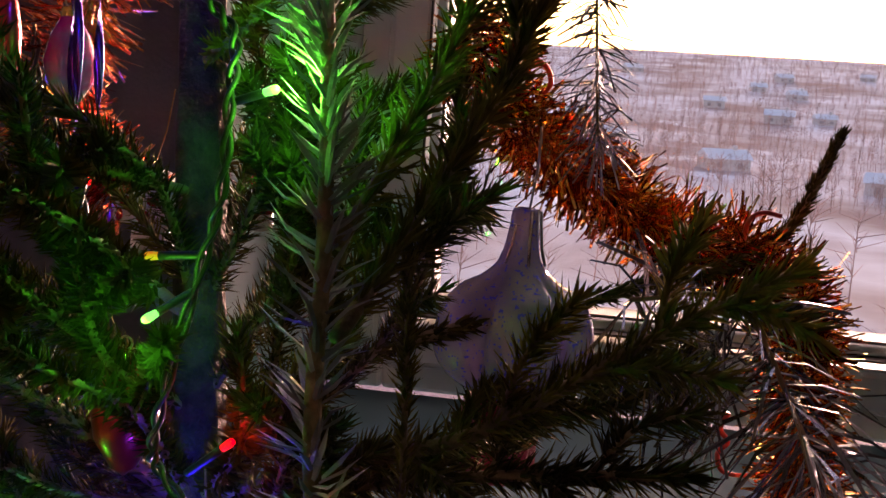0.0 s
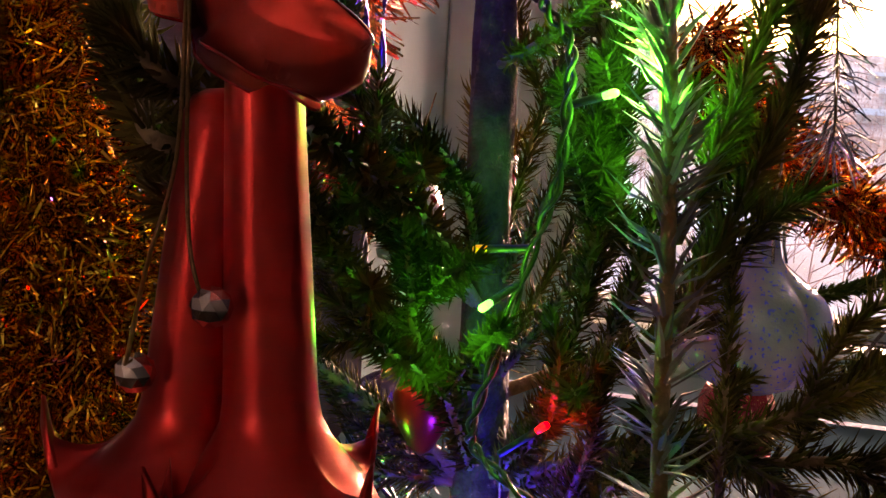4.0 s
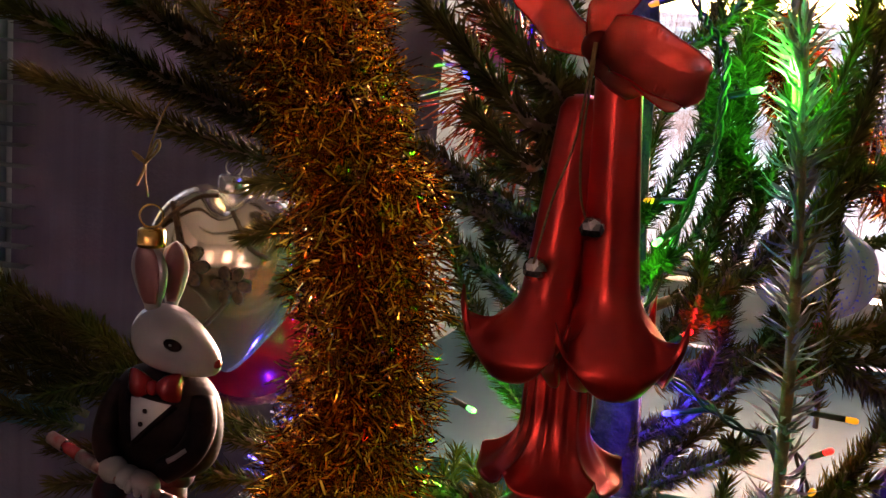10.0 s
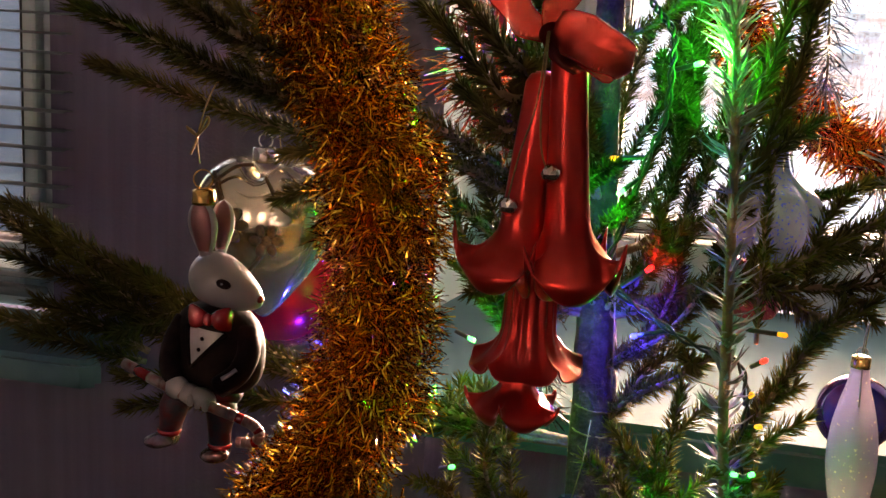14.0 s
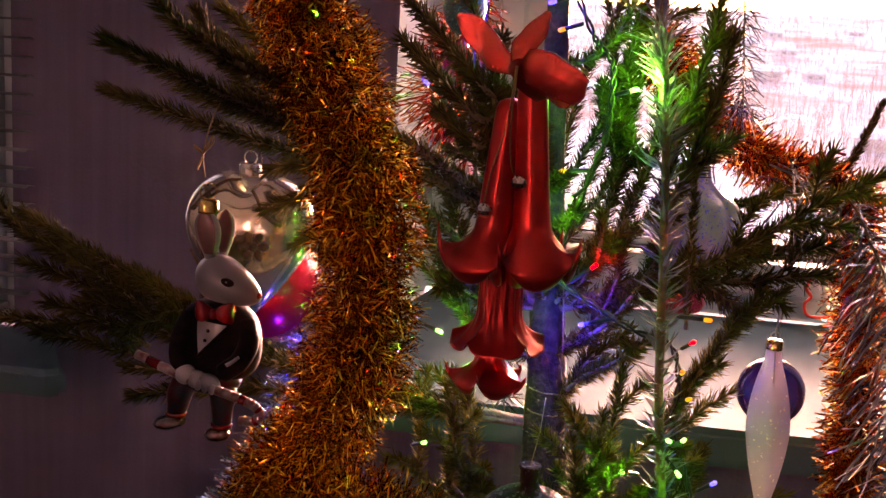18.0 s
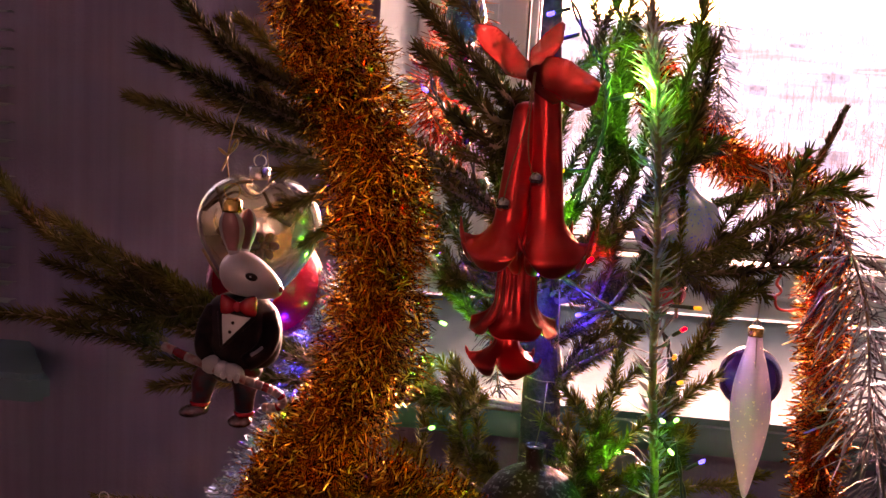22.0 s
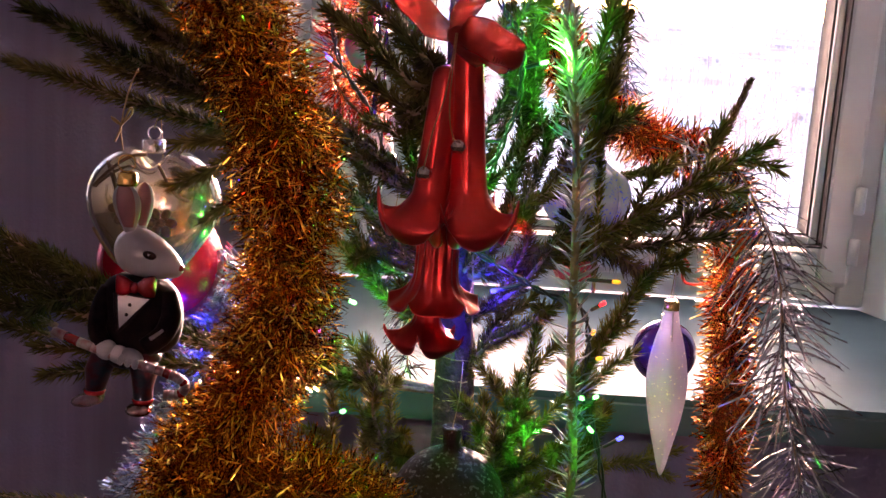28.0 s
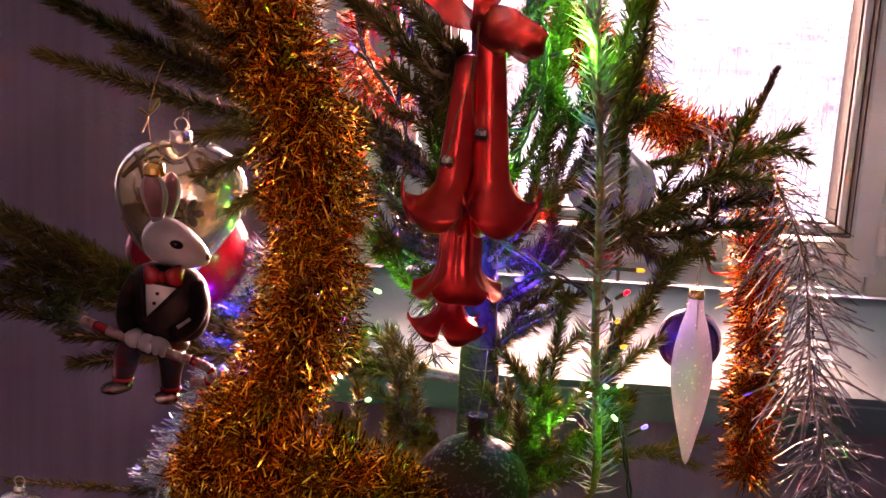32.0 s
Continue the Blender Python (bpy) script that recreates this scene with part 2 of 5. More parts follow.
M_EARPINK = mat("dusky_pink_glaze", (0.20, 0.07, 0.075), 0.4, second=(0.15, 0.05, 0.055), scale=80, coat=0.3)
M_BLACK = mat("black_glaze", (0.008, 0.006, 0.008), 0.6, second=(0.018, 0.011, 0.010), scale=120, spec=0.04)
M_BOWRED = mat("red_glaze", (0.27, 0.010, 0.012), 0.25, second=(0.20, 0.007, 0.008), scale=80, coat=0.5)
M_TROUSER = mat("maroon_glaze", (0.045, 0.004, 0.008), 0.45, 0.0, second=(0.010, 0.022, 0.032), scale=130, spec=0.15)
M_SHOE = mat("silver_glaze", (0.30, 0.27, 0.29), 0.2, 0.7, second=(0.15, 0.03, 0.025), scale=120)
M_CANE = mat("striped_cane", (0.22, 0.165, 0.16), 0.35, second=(0.16, 0.02, 0.015), scale=190, coat=0.3)
M_GREENWIRE = mat("dark_wire", (0.012, 0.016, 0.014), 0.45, second=(0.02, 0.026, 0.02), scale=200)
M_HOOK = mat("red_plastic_hook", (0.5, 0.03, 0.02), 0.35, second=(0.4, 0.02, 0.015), scale=100, coat=0.3)
M_WIREHOOK = mat("steel_hook", (0.4, 0.38, 0.36), 0.3, 1.0)


def glow(name, colour, strength):
    return mat(name, colour, 0.3, emission=colour, strength=strength)


M_LED = {k: glow(k + "_led", c, w) for k, c, w in (("green", (0.03, 1.0, 0.10), 0.6), ("blue", (0.03, 0.04, 1.0), 0.9), ("red", (1.0, 0.012, 0.006), 0.7), ("yellow", (1.0, 0.36, 0.008), 0.11))}

# ---- mesh helpers ----


def link_mesh(name, bm, material, smooth=True):
    me = bpy.data.meshes.new(name)
    bm.to_mesh(me)
    bm.free()
    for m in material if isinstance(material, (list, tuple)) else [material]:
        me.materials.append(m)
    if smooth:
        me.polygons.foreach_set("use_smooth", [True] * len(me.polygons))
    return new(name, me)


def part(name, bm, material, parent=None, label="", smooth=True):
    ob = link_mesh(name, bm, material, smooth)
    if parent:
        ob.parent = parent
        ob.matrix_parent_inverse = Matrix() if parent.parent else parent.matrix_basis.inverted()
    if label:
        ob["label"] = label
    return ob


def thing(name, at, label, category, group="", kind=""):
    ob = new(name)
    ob.empty_display_size = 0.01
    ob.location = at
    bpy.context.view_layer.update()
    return tagged(ob, label, category, group, kind)


def pydata(name, verts, faces, material, parent=None, label="", smooth=False):
    me = bpy.data.meshes.new(name)
    me.from_pydata(np.asarray(verts).tolist(), [], np.asarray(faces).tolist() if not isinstance(faces, list) else faces)
    me.materials.append(material)
    if smooth:
        me.polygons.foreach_set("use_smooth", [True] * len(me.polygons))
    ob = new(name, me)
    if parent:
        ob.parent = parent
        ob.matrix_parent_inverse = parent.matrix_basis.inverted() if not parent.parent else Matrix()
    if label:
        ob["label"] = label
    return ob


def box(bm, lo, hi, bevel=0.0):
    m = Matrix.LocRotScale([(a + b) / 2 for a, b in zip(lo, hi)], None, [b - a for a, b in zip(lo, hi)])
    made = bmesh.ops.create_cube(bm, size=1, matrix=m)["verts"]
    if bevel:
        bmesh.ops.bevel(bm, geom=list({e for v in made for e in v.link_edges}), offset=bevel, segments=2, affect="EDGES", profile=0.5)
    return bm


def prism(bm, outline, z0, z1):
    lo = [bm.verts.new((x, y, z0)) for x, y in outline]
    hi = [bm.verts.new((x, y, z1)) for x, y in outline]
    n = len(lo)
    bm.faces.new(lo[::-1])
    bm.faces.new(hi)
    for i in range(n):
        bm.faces.new((lo[i], lo[(i + 1) % n], hi[(i + 1) % n], hi[i]))
    return bm


def smooth_path(pts, steps=8):
    """A smooth line through the points."""
    p = [Vector(q) for q in pts]
    p = [2 * p[0] - p[1]] + p + [2 * p[-1] - p[-2]]
    out = []
    for i in range(1, len(p) - 2):
        for k in range(steps):
            t = k / steps
            a, b, c, d = p[i - 1], p[i], p[i + 1], p[i + 2]
            out.append(0.5 * (2 * b + (c - a) * t + (2 * a - 5 * b + 4 * c - d) * t * t + (3 * b - a - 3 * c + d) * t ** 3))
    out.append(p[-2])
    return out


def frames_along(path):
    tang = [(path[min(i + 1, len(path) - 1)] - path[max(i - 1, 0)]).normalized() for i in range(len(path))]
    up = Vector((0, 0, 1)) if abs(tang[0].z) < 0.9 else Vector((1, 0, 0))
    out = []
    for t in tang:
        u = (up - t * up.dot(t)).normalized()
        out.append((t, u, t.cross(u)))
        up = u
    return out


def tube(bm, path, r0, r1=None, n=8, mat_index=0):
    r1 = r0 if r1 is None else r1
    rings = []
    for i, (p, (t, u, v)) in enumerate(zip(path, frames_along(path))):
        r = r0 + (r1 - r0) * i / max(1, len(path) - 1)
        rings.append([bm.verts.new(p + r * (math.cos(a) * u + math.sin(a) * v)) for a in (2 * math.pi * k / n for k in range(n))])
    made = []
    for a, b in zip(rings, rings[1:]):
        for k in range(n):
            made.append(bm.faces.new((a[k], a[(k + 1) % n], b[(k + 1) % n], b[k])))
    made += [bm.faces.new(rings[0][::-1]), bm.faces.new(rings[-1])]
    for f in made:
        f.material_index = mat_index
    return bm


def lathe(bm, profile, n=32, m=Matrix(), wave=None, mat_index=0):
    """Turns (radius, z) rows round the z axis; wave(angle, radius, z) may change them."""
    rings = []
    for r, z in profile:
        ring = []
        for k in range(n):
            a = 2 * math.pi * k / n
            rr, zz = wave(a, r, z) if wave else (r, z)
            ring.append(bm.verts.new(m @ Vector((rr * math.cos(a), rr * math.sin(a), zz))))
        rings.append(ring)
    for a, b in zip(rings, rings[1:]):
        for k in range(n):
            f = bm.faces.new((a[k], a[(k + 1) % n], b[(k + 1) % n], b[k]))
            f.material_index = mat_index
    for ring in (rings[0][::-1], rings[-1]):
        bm.faces.new(ring).material_index = mat_index
    return bm


def blob(bm, at, size, turn=(0, 0, 0), mat_index=0, seg=24):
    m = Matrix.LocRotScale(Vector(at), Euler([radians(a) for a in turn]), Vector(size))
    before = set(bm.faces)
    bmesh.ops.create_uvsphere(bm, u_segments=seg, v_segments=seg // 2, radius=1, matrix=m)
    for f in set(bm.faces) - before:
        f.material_index = mat_index
    return bm


def aligned(top, toward):
    """A turn and place whose -z runs from top to toward."""
    d = (Vector(toward) - Vector(top)).normalized()
    return Matrix.Translation(top) @ (-d).to_track_quat("Z", "Y").to_matrix().to_4x4()


def ring_loop(bm, at, r, wire, turn=(90, 0, 0), mat_index=0, n=20):
    m = pose(*at, *turn)
    path = [m @ Vector((r * math.cos(a), r * math.sin(a), 0)) for a in (2 * math.pi * k / n for k in range(n + 1))]
    return tube(bm, path, wire, n=6, mat_index=mat_index)

# ---- the room ----
WALL_Y, PANE_Y, OUT_Y = 0.93, 1.33, 1.50
SILL_Z = 0.862
FAR_Y, LEFT_X, LEFT_Y = 1.27, -0.165, 1.17
bm = bmesh.new()
between = [(-0.60, FAR_Y), (LEFT_X, LEFT_Y), (LEFT_X + 0.022, 1.30), (LEFT_X + 0.022, OUT_Y), (-0.645, OUT_Y), (-0.645, FAR_Y)]
right = [(0.60, WALL_Y), (2.2, WALL_Y), (2.2, OUT_Y), (0.525, OUT_Y), (0.525, 1.30)]
left = [(-2.6, FAR_Y), (-1.35, FAR_Y), (-1.35, OUT_Y), (-2.6, OUT_Y)]
LOW_Z = 0.766
for outline in (between, right, left):
    prism(bm, outline, LOW_Z - 0.03, 2.15)
prism(bm, [(LEFT_X, LEFT_Y), (0.0, WALL_Y), (0.60, WALL_Y), (0.525, 1.30), (0.525, OUT_Y), (LEFT_X, OUT_Y), (LEFT_X, 1.30)], LOW_Z - 0.03, SILL_Z - 0.032)
whole = [(-2.6, FAR_Y), (-0.60, FAR_Y), (LEFT_X, LEFT_Y), (0.0, WALL_Y), (2.2, WALL_Y), (2.2, OUT_Y), (-2.6, OUT_Y)]
prism(bm, whole, -0.2, LOW_Z - 0.03)
prism(bm, whole, 2.15, 2.7)
bmesh.ops.recalc_face_normals(bm, faces=bm.faces)
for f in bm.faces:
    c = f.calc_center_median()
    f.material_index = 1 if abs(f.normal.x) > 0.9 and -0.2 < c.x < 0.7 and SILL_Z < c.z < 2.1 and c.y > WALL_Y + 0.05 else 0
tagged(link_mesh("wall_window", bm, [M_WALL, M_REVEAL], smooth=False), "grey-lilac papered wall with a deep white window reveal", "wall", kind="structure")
for name, lo, hi, m, text, cat in (
        ("floor", (-2.6, -3.2, -0.1), (2.2, OUT_Y, 0.0), M_FLOOR, "brown wooden floor of the dim room", "floor"),
        ("ceiling", (-2.6, -3.2, 2.6), (2.2, OUT_Y, 2.7), M_CEIL, "plain white painted ceiling", "ceiling"),
        # The next three walls stay out of view; their pale colour reflects window light.
        ("wall_west", (-2.7, -3.2, 0.0), (-2.6, OUT_Y, 2.6), M_BACKWALL, "unseen side wall, pale to bounce light into the room", "wall"),
        ("wall_east", (2.2, -3.2, 0.0), (2.3, OUT_Y, 2.6), M_BACKWALL, "unseen side wall, pale to bounce light into the room", "wall"),
        ("wall_south", (-2.6, -3.3, 0.0), (2.2, -3.2, 2.6), M_BACKWALL, "unseen back wall, pale to bounce light into the room", "wall")):
    tagged(link_mesh(name, box(bmesh.new(), lo, hi), m, smooth=False), text, cat, kind="structure")


def frame_ring(bm, x0, x1, z0, z1, wide, y0, y1, bevel=0.004):
    """Four bars of a frame round an opening, butted end to end."""
    box(bm, (x0, y0, z0), (x0 + wide, y1, z1), bevel)
    box(bm, (x1 - wide, y0, z0), (x1, y1, z1), bevel)
    box(bm, (x0 + wide, y0, z0), (x1 - wide, y1, z0 + wide), bevel)
    box(bm, (x0 + wide, y0, z1 - wide), (x1 - wide, y1, z1), bevel)
    return bm


def window(name, x0, x1, z0, z1, pane, text):
    """pane: x0, x1, z0, z1 of the glass."""
    w = thing(name, ((x0 + x1) / 2, 1.33, z0), text, "window", kind="structure")
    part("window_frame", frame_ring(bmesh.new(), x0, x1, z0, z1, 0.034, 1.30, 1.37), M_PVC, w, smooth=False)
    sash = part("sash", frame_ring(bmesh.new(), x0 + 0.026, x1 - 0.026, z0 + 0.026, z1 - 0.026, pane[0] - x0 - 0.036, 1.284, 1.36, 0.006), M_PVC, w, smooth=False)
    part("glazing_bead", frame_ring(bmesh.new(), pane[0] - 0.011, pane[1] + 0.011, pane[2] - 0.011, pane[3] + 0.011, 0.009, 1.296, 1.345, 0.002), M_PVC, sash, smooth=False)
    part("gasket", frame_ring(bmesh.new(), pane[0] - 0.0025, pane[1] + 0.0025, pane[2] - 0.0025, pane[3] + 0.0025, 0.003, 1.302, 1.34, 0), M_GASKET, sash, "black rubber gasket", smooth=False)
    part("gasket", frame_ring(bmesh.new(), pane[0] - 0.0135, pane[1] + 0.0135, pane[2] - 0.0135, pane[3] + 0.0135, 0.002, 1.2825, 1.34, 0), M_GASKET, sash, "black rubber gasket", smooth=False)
    glass = part("pane", box(bmesh.new(), (pane[0], 1.328, pane[2]), (pane[1], 1.332, pane[3])), M_GLASS, sash, smooth=False)
    glass.visible_shadow = False
    for z in (z0 + 0.07, z0 + 0.13, z1 - 0.1):
        hb = lathe(bmesh.new(), [(0.003, -0.016), (0.006, -0.015), (0.006, 0.015), (0.003, 0.016)], 12, pose(x1 - 0.028, 1.279, z))
        part("hinge", hb, M_PVC, w)
    return w


window("window_1", -0.075, 0.525, SILL_Z, 2.15, (0.0, 0.448, 0.947, 2.07), "white plastic window looking out over a snowy valley")
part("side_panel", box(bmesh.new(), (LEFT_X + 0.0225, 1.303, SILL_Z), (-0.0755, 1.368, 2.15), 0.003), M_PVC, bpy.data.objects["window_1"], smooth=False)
window("window_2", -1.35, -0.645, LOW_Z, 2.15, (-1.290, -0.702, 0.85, 2.08), "white plastic window behind a half-open slatted blind")


def sill(name, outline, z):
    s = bmesh.new()
    prism(s, outline, z - 0.032, z)
    edges = [e for e in s.edges if abs(e.verts[0].co.z - e.verts[1].co.z) < 1e-4]
    bmesh.ops.bevel(s, geom=edges, offset=0.006, segments=2, affect="EDGES")
    return tagged(link_mesh(name, s, M_SILL, smooth=False), "deep white plastic window sill with rounded edges, coloured as in cool light", "window sill", kind="structure")


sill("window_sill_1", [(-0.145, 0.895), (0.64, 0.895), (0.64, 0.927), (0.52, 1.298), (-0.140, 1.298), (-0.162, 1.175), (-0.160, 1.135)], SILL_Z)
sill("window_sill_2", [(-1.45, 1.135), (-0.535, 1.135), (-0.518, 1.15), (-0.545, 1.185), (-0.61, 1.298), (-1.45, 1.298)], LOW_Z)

# Added backdrop: blocks the bright sky behind the blind with a dim blue tone.
tagged(link_mesh("dim_backdrop_wall", box(bmesh.new(), (-2.2, 2.55, -0.2), (-0.62, 2.67, 2.35), 0.01), M_DIM_BACKDROP, smooth=False), "added blue-grey backdrop wall in place of the dim view outside", "wall", kind="structure")

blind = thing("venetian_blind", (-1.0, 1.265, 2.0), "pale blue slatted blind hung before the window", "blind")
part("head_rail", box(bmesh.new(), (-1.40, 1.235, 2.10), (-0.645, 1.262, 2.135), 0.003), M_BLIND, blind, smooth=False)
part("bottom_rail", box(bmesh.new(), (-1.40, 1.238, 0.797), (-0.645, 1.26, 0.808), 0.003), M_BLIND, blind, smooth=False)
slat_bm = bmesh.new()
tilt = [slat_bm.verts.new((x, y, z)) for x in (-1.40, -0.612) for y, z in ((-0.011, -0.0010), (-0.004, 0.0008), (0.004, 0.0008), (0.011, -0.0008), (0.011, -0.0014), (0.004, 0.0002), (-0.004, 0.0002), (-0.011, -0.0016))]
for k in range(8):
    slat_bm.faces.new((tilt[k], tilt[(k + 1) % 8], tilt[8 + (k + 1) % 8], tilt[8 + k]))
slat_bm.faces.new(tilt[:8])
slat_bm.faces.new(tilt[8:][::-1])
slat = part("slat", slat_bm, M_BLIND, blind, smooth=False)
slat.location = (0, 1.25, 0.822)
for k in range(1, 60):
    s = slat.copy()
    scene.collection.objects.link(s)
    s.location = (0, 1.25, 0.822 + 0.0215 * k)
for x in (-1.25, -1.0, -0.70):
    part("ladder_cord", tube(bmesh.new(), [Vector((x, 1.239, 0.80)), Vector((x, 1.239, 2.11))], 0.0006, n=5), M_BLIND, blind)

# ---- the view outside ----
rng = np.random.default_rng(7)


def ground_height(x, y):
    far = np.clip((y - 120) / 460, 0, 1)
    h = -15 + 34 * far ** 1.3
    return h + 1.2 * np.sin(x * 0.021 + y * 0.013) * np.clip(y / 200, 0, 1) * (1 - far) + 0.8 * np.sin(x * 0.013) * far


M_SNOW = mat("snow_and_scrub", (0.86, 0.80, 0.80), 0.85, second=(0.42, 0.26, 0.22), scale=0.035, detail=14, bump=0.3, bump_scale=0.5, speckle=((0.84, 0.78, 0.78), 0.05, 0.60))
ys = np.concatenate([np.linspace(1.6, 100, 26), np.linspace(112, 640, 60), np.linspace(700, 4000, 8)])
xs = np.concatenate([np.linspace(-3000, -420, 8), np.linspace(-400, 520, 90), np.linspace(560, 3000, 8)])
gx, gy = np.meshgrid(xs, ys)
gz = ground_height(gx, gy)
gz[0] = gz[1]
nx, ny = len(xs), len(ys)
faces = [(j * nx + i, j * nx + i + 1, (j + 1) * nx + i + 1, (j + 1) * nx + i) for j in range(ny - 1) for i in range(nx - 1)]
tagged(pydata("ground", np.stack([gx, gy, gz], -1).reshape(-1, 3), faces, M_SNOW, smooth=True), "snowy valley floor and wooded hillside far below", "ground", kind="structure")

# Wood colour is lifted and warmed in place of sunlit haze.
M_BARE = mat("bare_winter_wood", (0.52, 0.30, 0.24), 0.9, island=0.45)


def bare_woods(count, seed, y0, y1, tall):
    """Bare winter trees as tapering three-sided stems and twigs."""
    r = np.random.default_rng(seed)
    vs, fs = [], []

    def stick(a, b, w):
        d = b - a
        s = np.cross(d, (0.3, 1, 0.2))
        s /= np.linalg.norm(s) + 1e-9
        o = len(vs)
        vs.extend([a - s * w, a + s * w, b + s * w * 0.25, b - s * w * 0.25])
        fs.append((o, o + 1, o + 2, o + 3))
    for _ in range(count):
        y = r.uniform(y0, y1)
        x = r.uniform(-0.18, 0.62) * y
        z = float(ground_height(np.array(x), np.array(y)))
        h = tall * r.uniform(0.6, 1.2)
        base = np.array([x, y, z])
        top = base + (r.normal(0, 0.3), 0, h)
        stick(base, top, 0.009 * h)
        for k in range(20):
            a = base + (top - base) * r.uniform(0.25, 0.95)
            stick(a, a + np.array([r.normal(0, 0.16), r.normal(0, 0.05), r.uniform(0.06, 0.26)]) * h, 0.005 * h)
    return pydata("bare_trees", np.array(vs), fs, M_BARE)


tagged(bare_woods(90, 3, 60, 150, 7), "bare brown winter trees standing in snow", "trees", kind="stuff")
tagged(bare_woods(9000, 4, 150, 575, 3.4), "bare reddish-brown wood on the far snowy slope", "trees", kind="stuff")
# House walls and panes are lightened too, with the haze in their colours.
M_PLASTER = mat("pale_plaster", (0.75, 0.65, 0.60), 0.9, second=(0.66, 0.56, 0.52), scale=0.6)
M_HAZEPANE = mat("haze_paled_pane", (0.36, 0.29, 0.28), 0.3, second=(0.42, 0.34, 0.33), scale=0.4)
M_SNOWROOF = mat("snow_roof", (0.88, 0.84, 0.83), 0.8, second=(0.80, 0.76, 0.76), scale=0.3)


def house(x, y, w, d, h, turn):
    """A low house with a snowy gabled roof, a chimney and a few windows."""
    z = float(ground_height(np.array(x), np.array(y))) - 0.4
    b = thing("house", (x, y, z), "low pale house under a snow-covered gabled roof", "house", "houses in the valley")
    m = pose(x, y, z, 0, 0, turn)

    def piece(name, shape, material):
        bmesh.ops.recalc_face_normals(shape, faces=shape.faces)
        bmesh.ops.transform(shape, matrix=m, verts=shape.verts)
        return part(name, shape, material, b, smooth=False)

    piece("wall", box(bmesh.new(), (-w / 2, -d / 2, 0), (w / 2, d / 2, h)), M_PLASTER)
    roof = prism(bmesh.new(), [(-d / 2 - 0.5, 0), (d / 2 + 0.5, 0), (0, 0.32 * d)], -w / 2 - 0.4, w / 2 + 0.4)
    for v in roof.verts:
        v.co = Vector((v.co.z, v.co.x, h + v.co.y))
    piece("roof", roof, M_SNOWROOF)
    piece("chimney", box(bmesh.new(), (w * 0.2, -0.3, h + 0.15 * d), (w * 0.2 + 0.6, 0.3, h + 0.45 * d)), M_PLASTER)
    cols = max(2, int(w / 3.5))
    for c in range(cols):
        cx = -w / 2 + (c + 0.5) * w / cols
        piece("window", box(bmesh.new(), (cx - 0.45, -d / 2 - 0.06, h * 0.35), (cx + 0.45, -d / 2 + 0.05, h * 0.75)), M_HAZEPANE)


house_rng = random.Random(5)
for row in range(8):
    for k in range(2):
        y = 190 + 38 * row + house_rng.uniform(-14, 14)
        house((-0.02 + 0.2 * k + house_rng.uniform(-0.05, 0.16)) * y, y, house_rng.uniform(4.5, 8), house_rng.uniform(4, 5), house_rng.uniform(1.6, 2.4), house_rng.uniform(-25, 25))

# ---- the spruce ----
tree = thing("christmas_tree", (0.03, 0.67, 0.0), "natural spruce with upswept needled branches, hung with decorations", "tree")
trunk_path = smooth_path([(0.034, 0.665, 0.0), (0.034, 0.665, 0.5), (0.033, 0.668, 0.907), (0.030, 0.672, 0.978), (0.027, 0.676, 1.03), (0.023, 0.683, 1.12), (0.020, 0.688, 1.20), (0.018, 0.69, 1.32)], 8)
trunk_bm = tube(bmesh.new(), trunk_path, 0.0155, 0.0042, n=28)
for v in trunk_bm.verts:
    v.co += Vector((1, 1, 0)) * 0.0016 * noise.noise(Vector((v.co.x * 260, v.co.y * 260, v.co.z * 30)))
part("trunk", trunk_bm, M_BARK, tree)


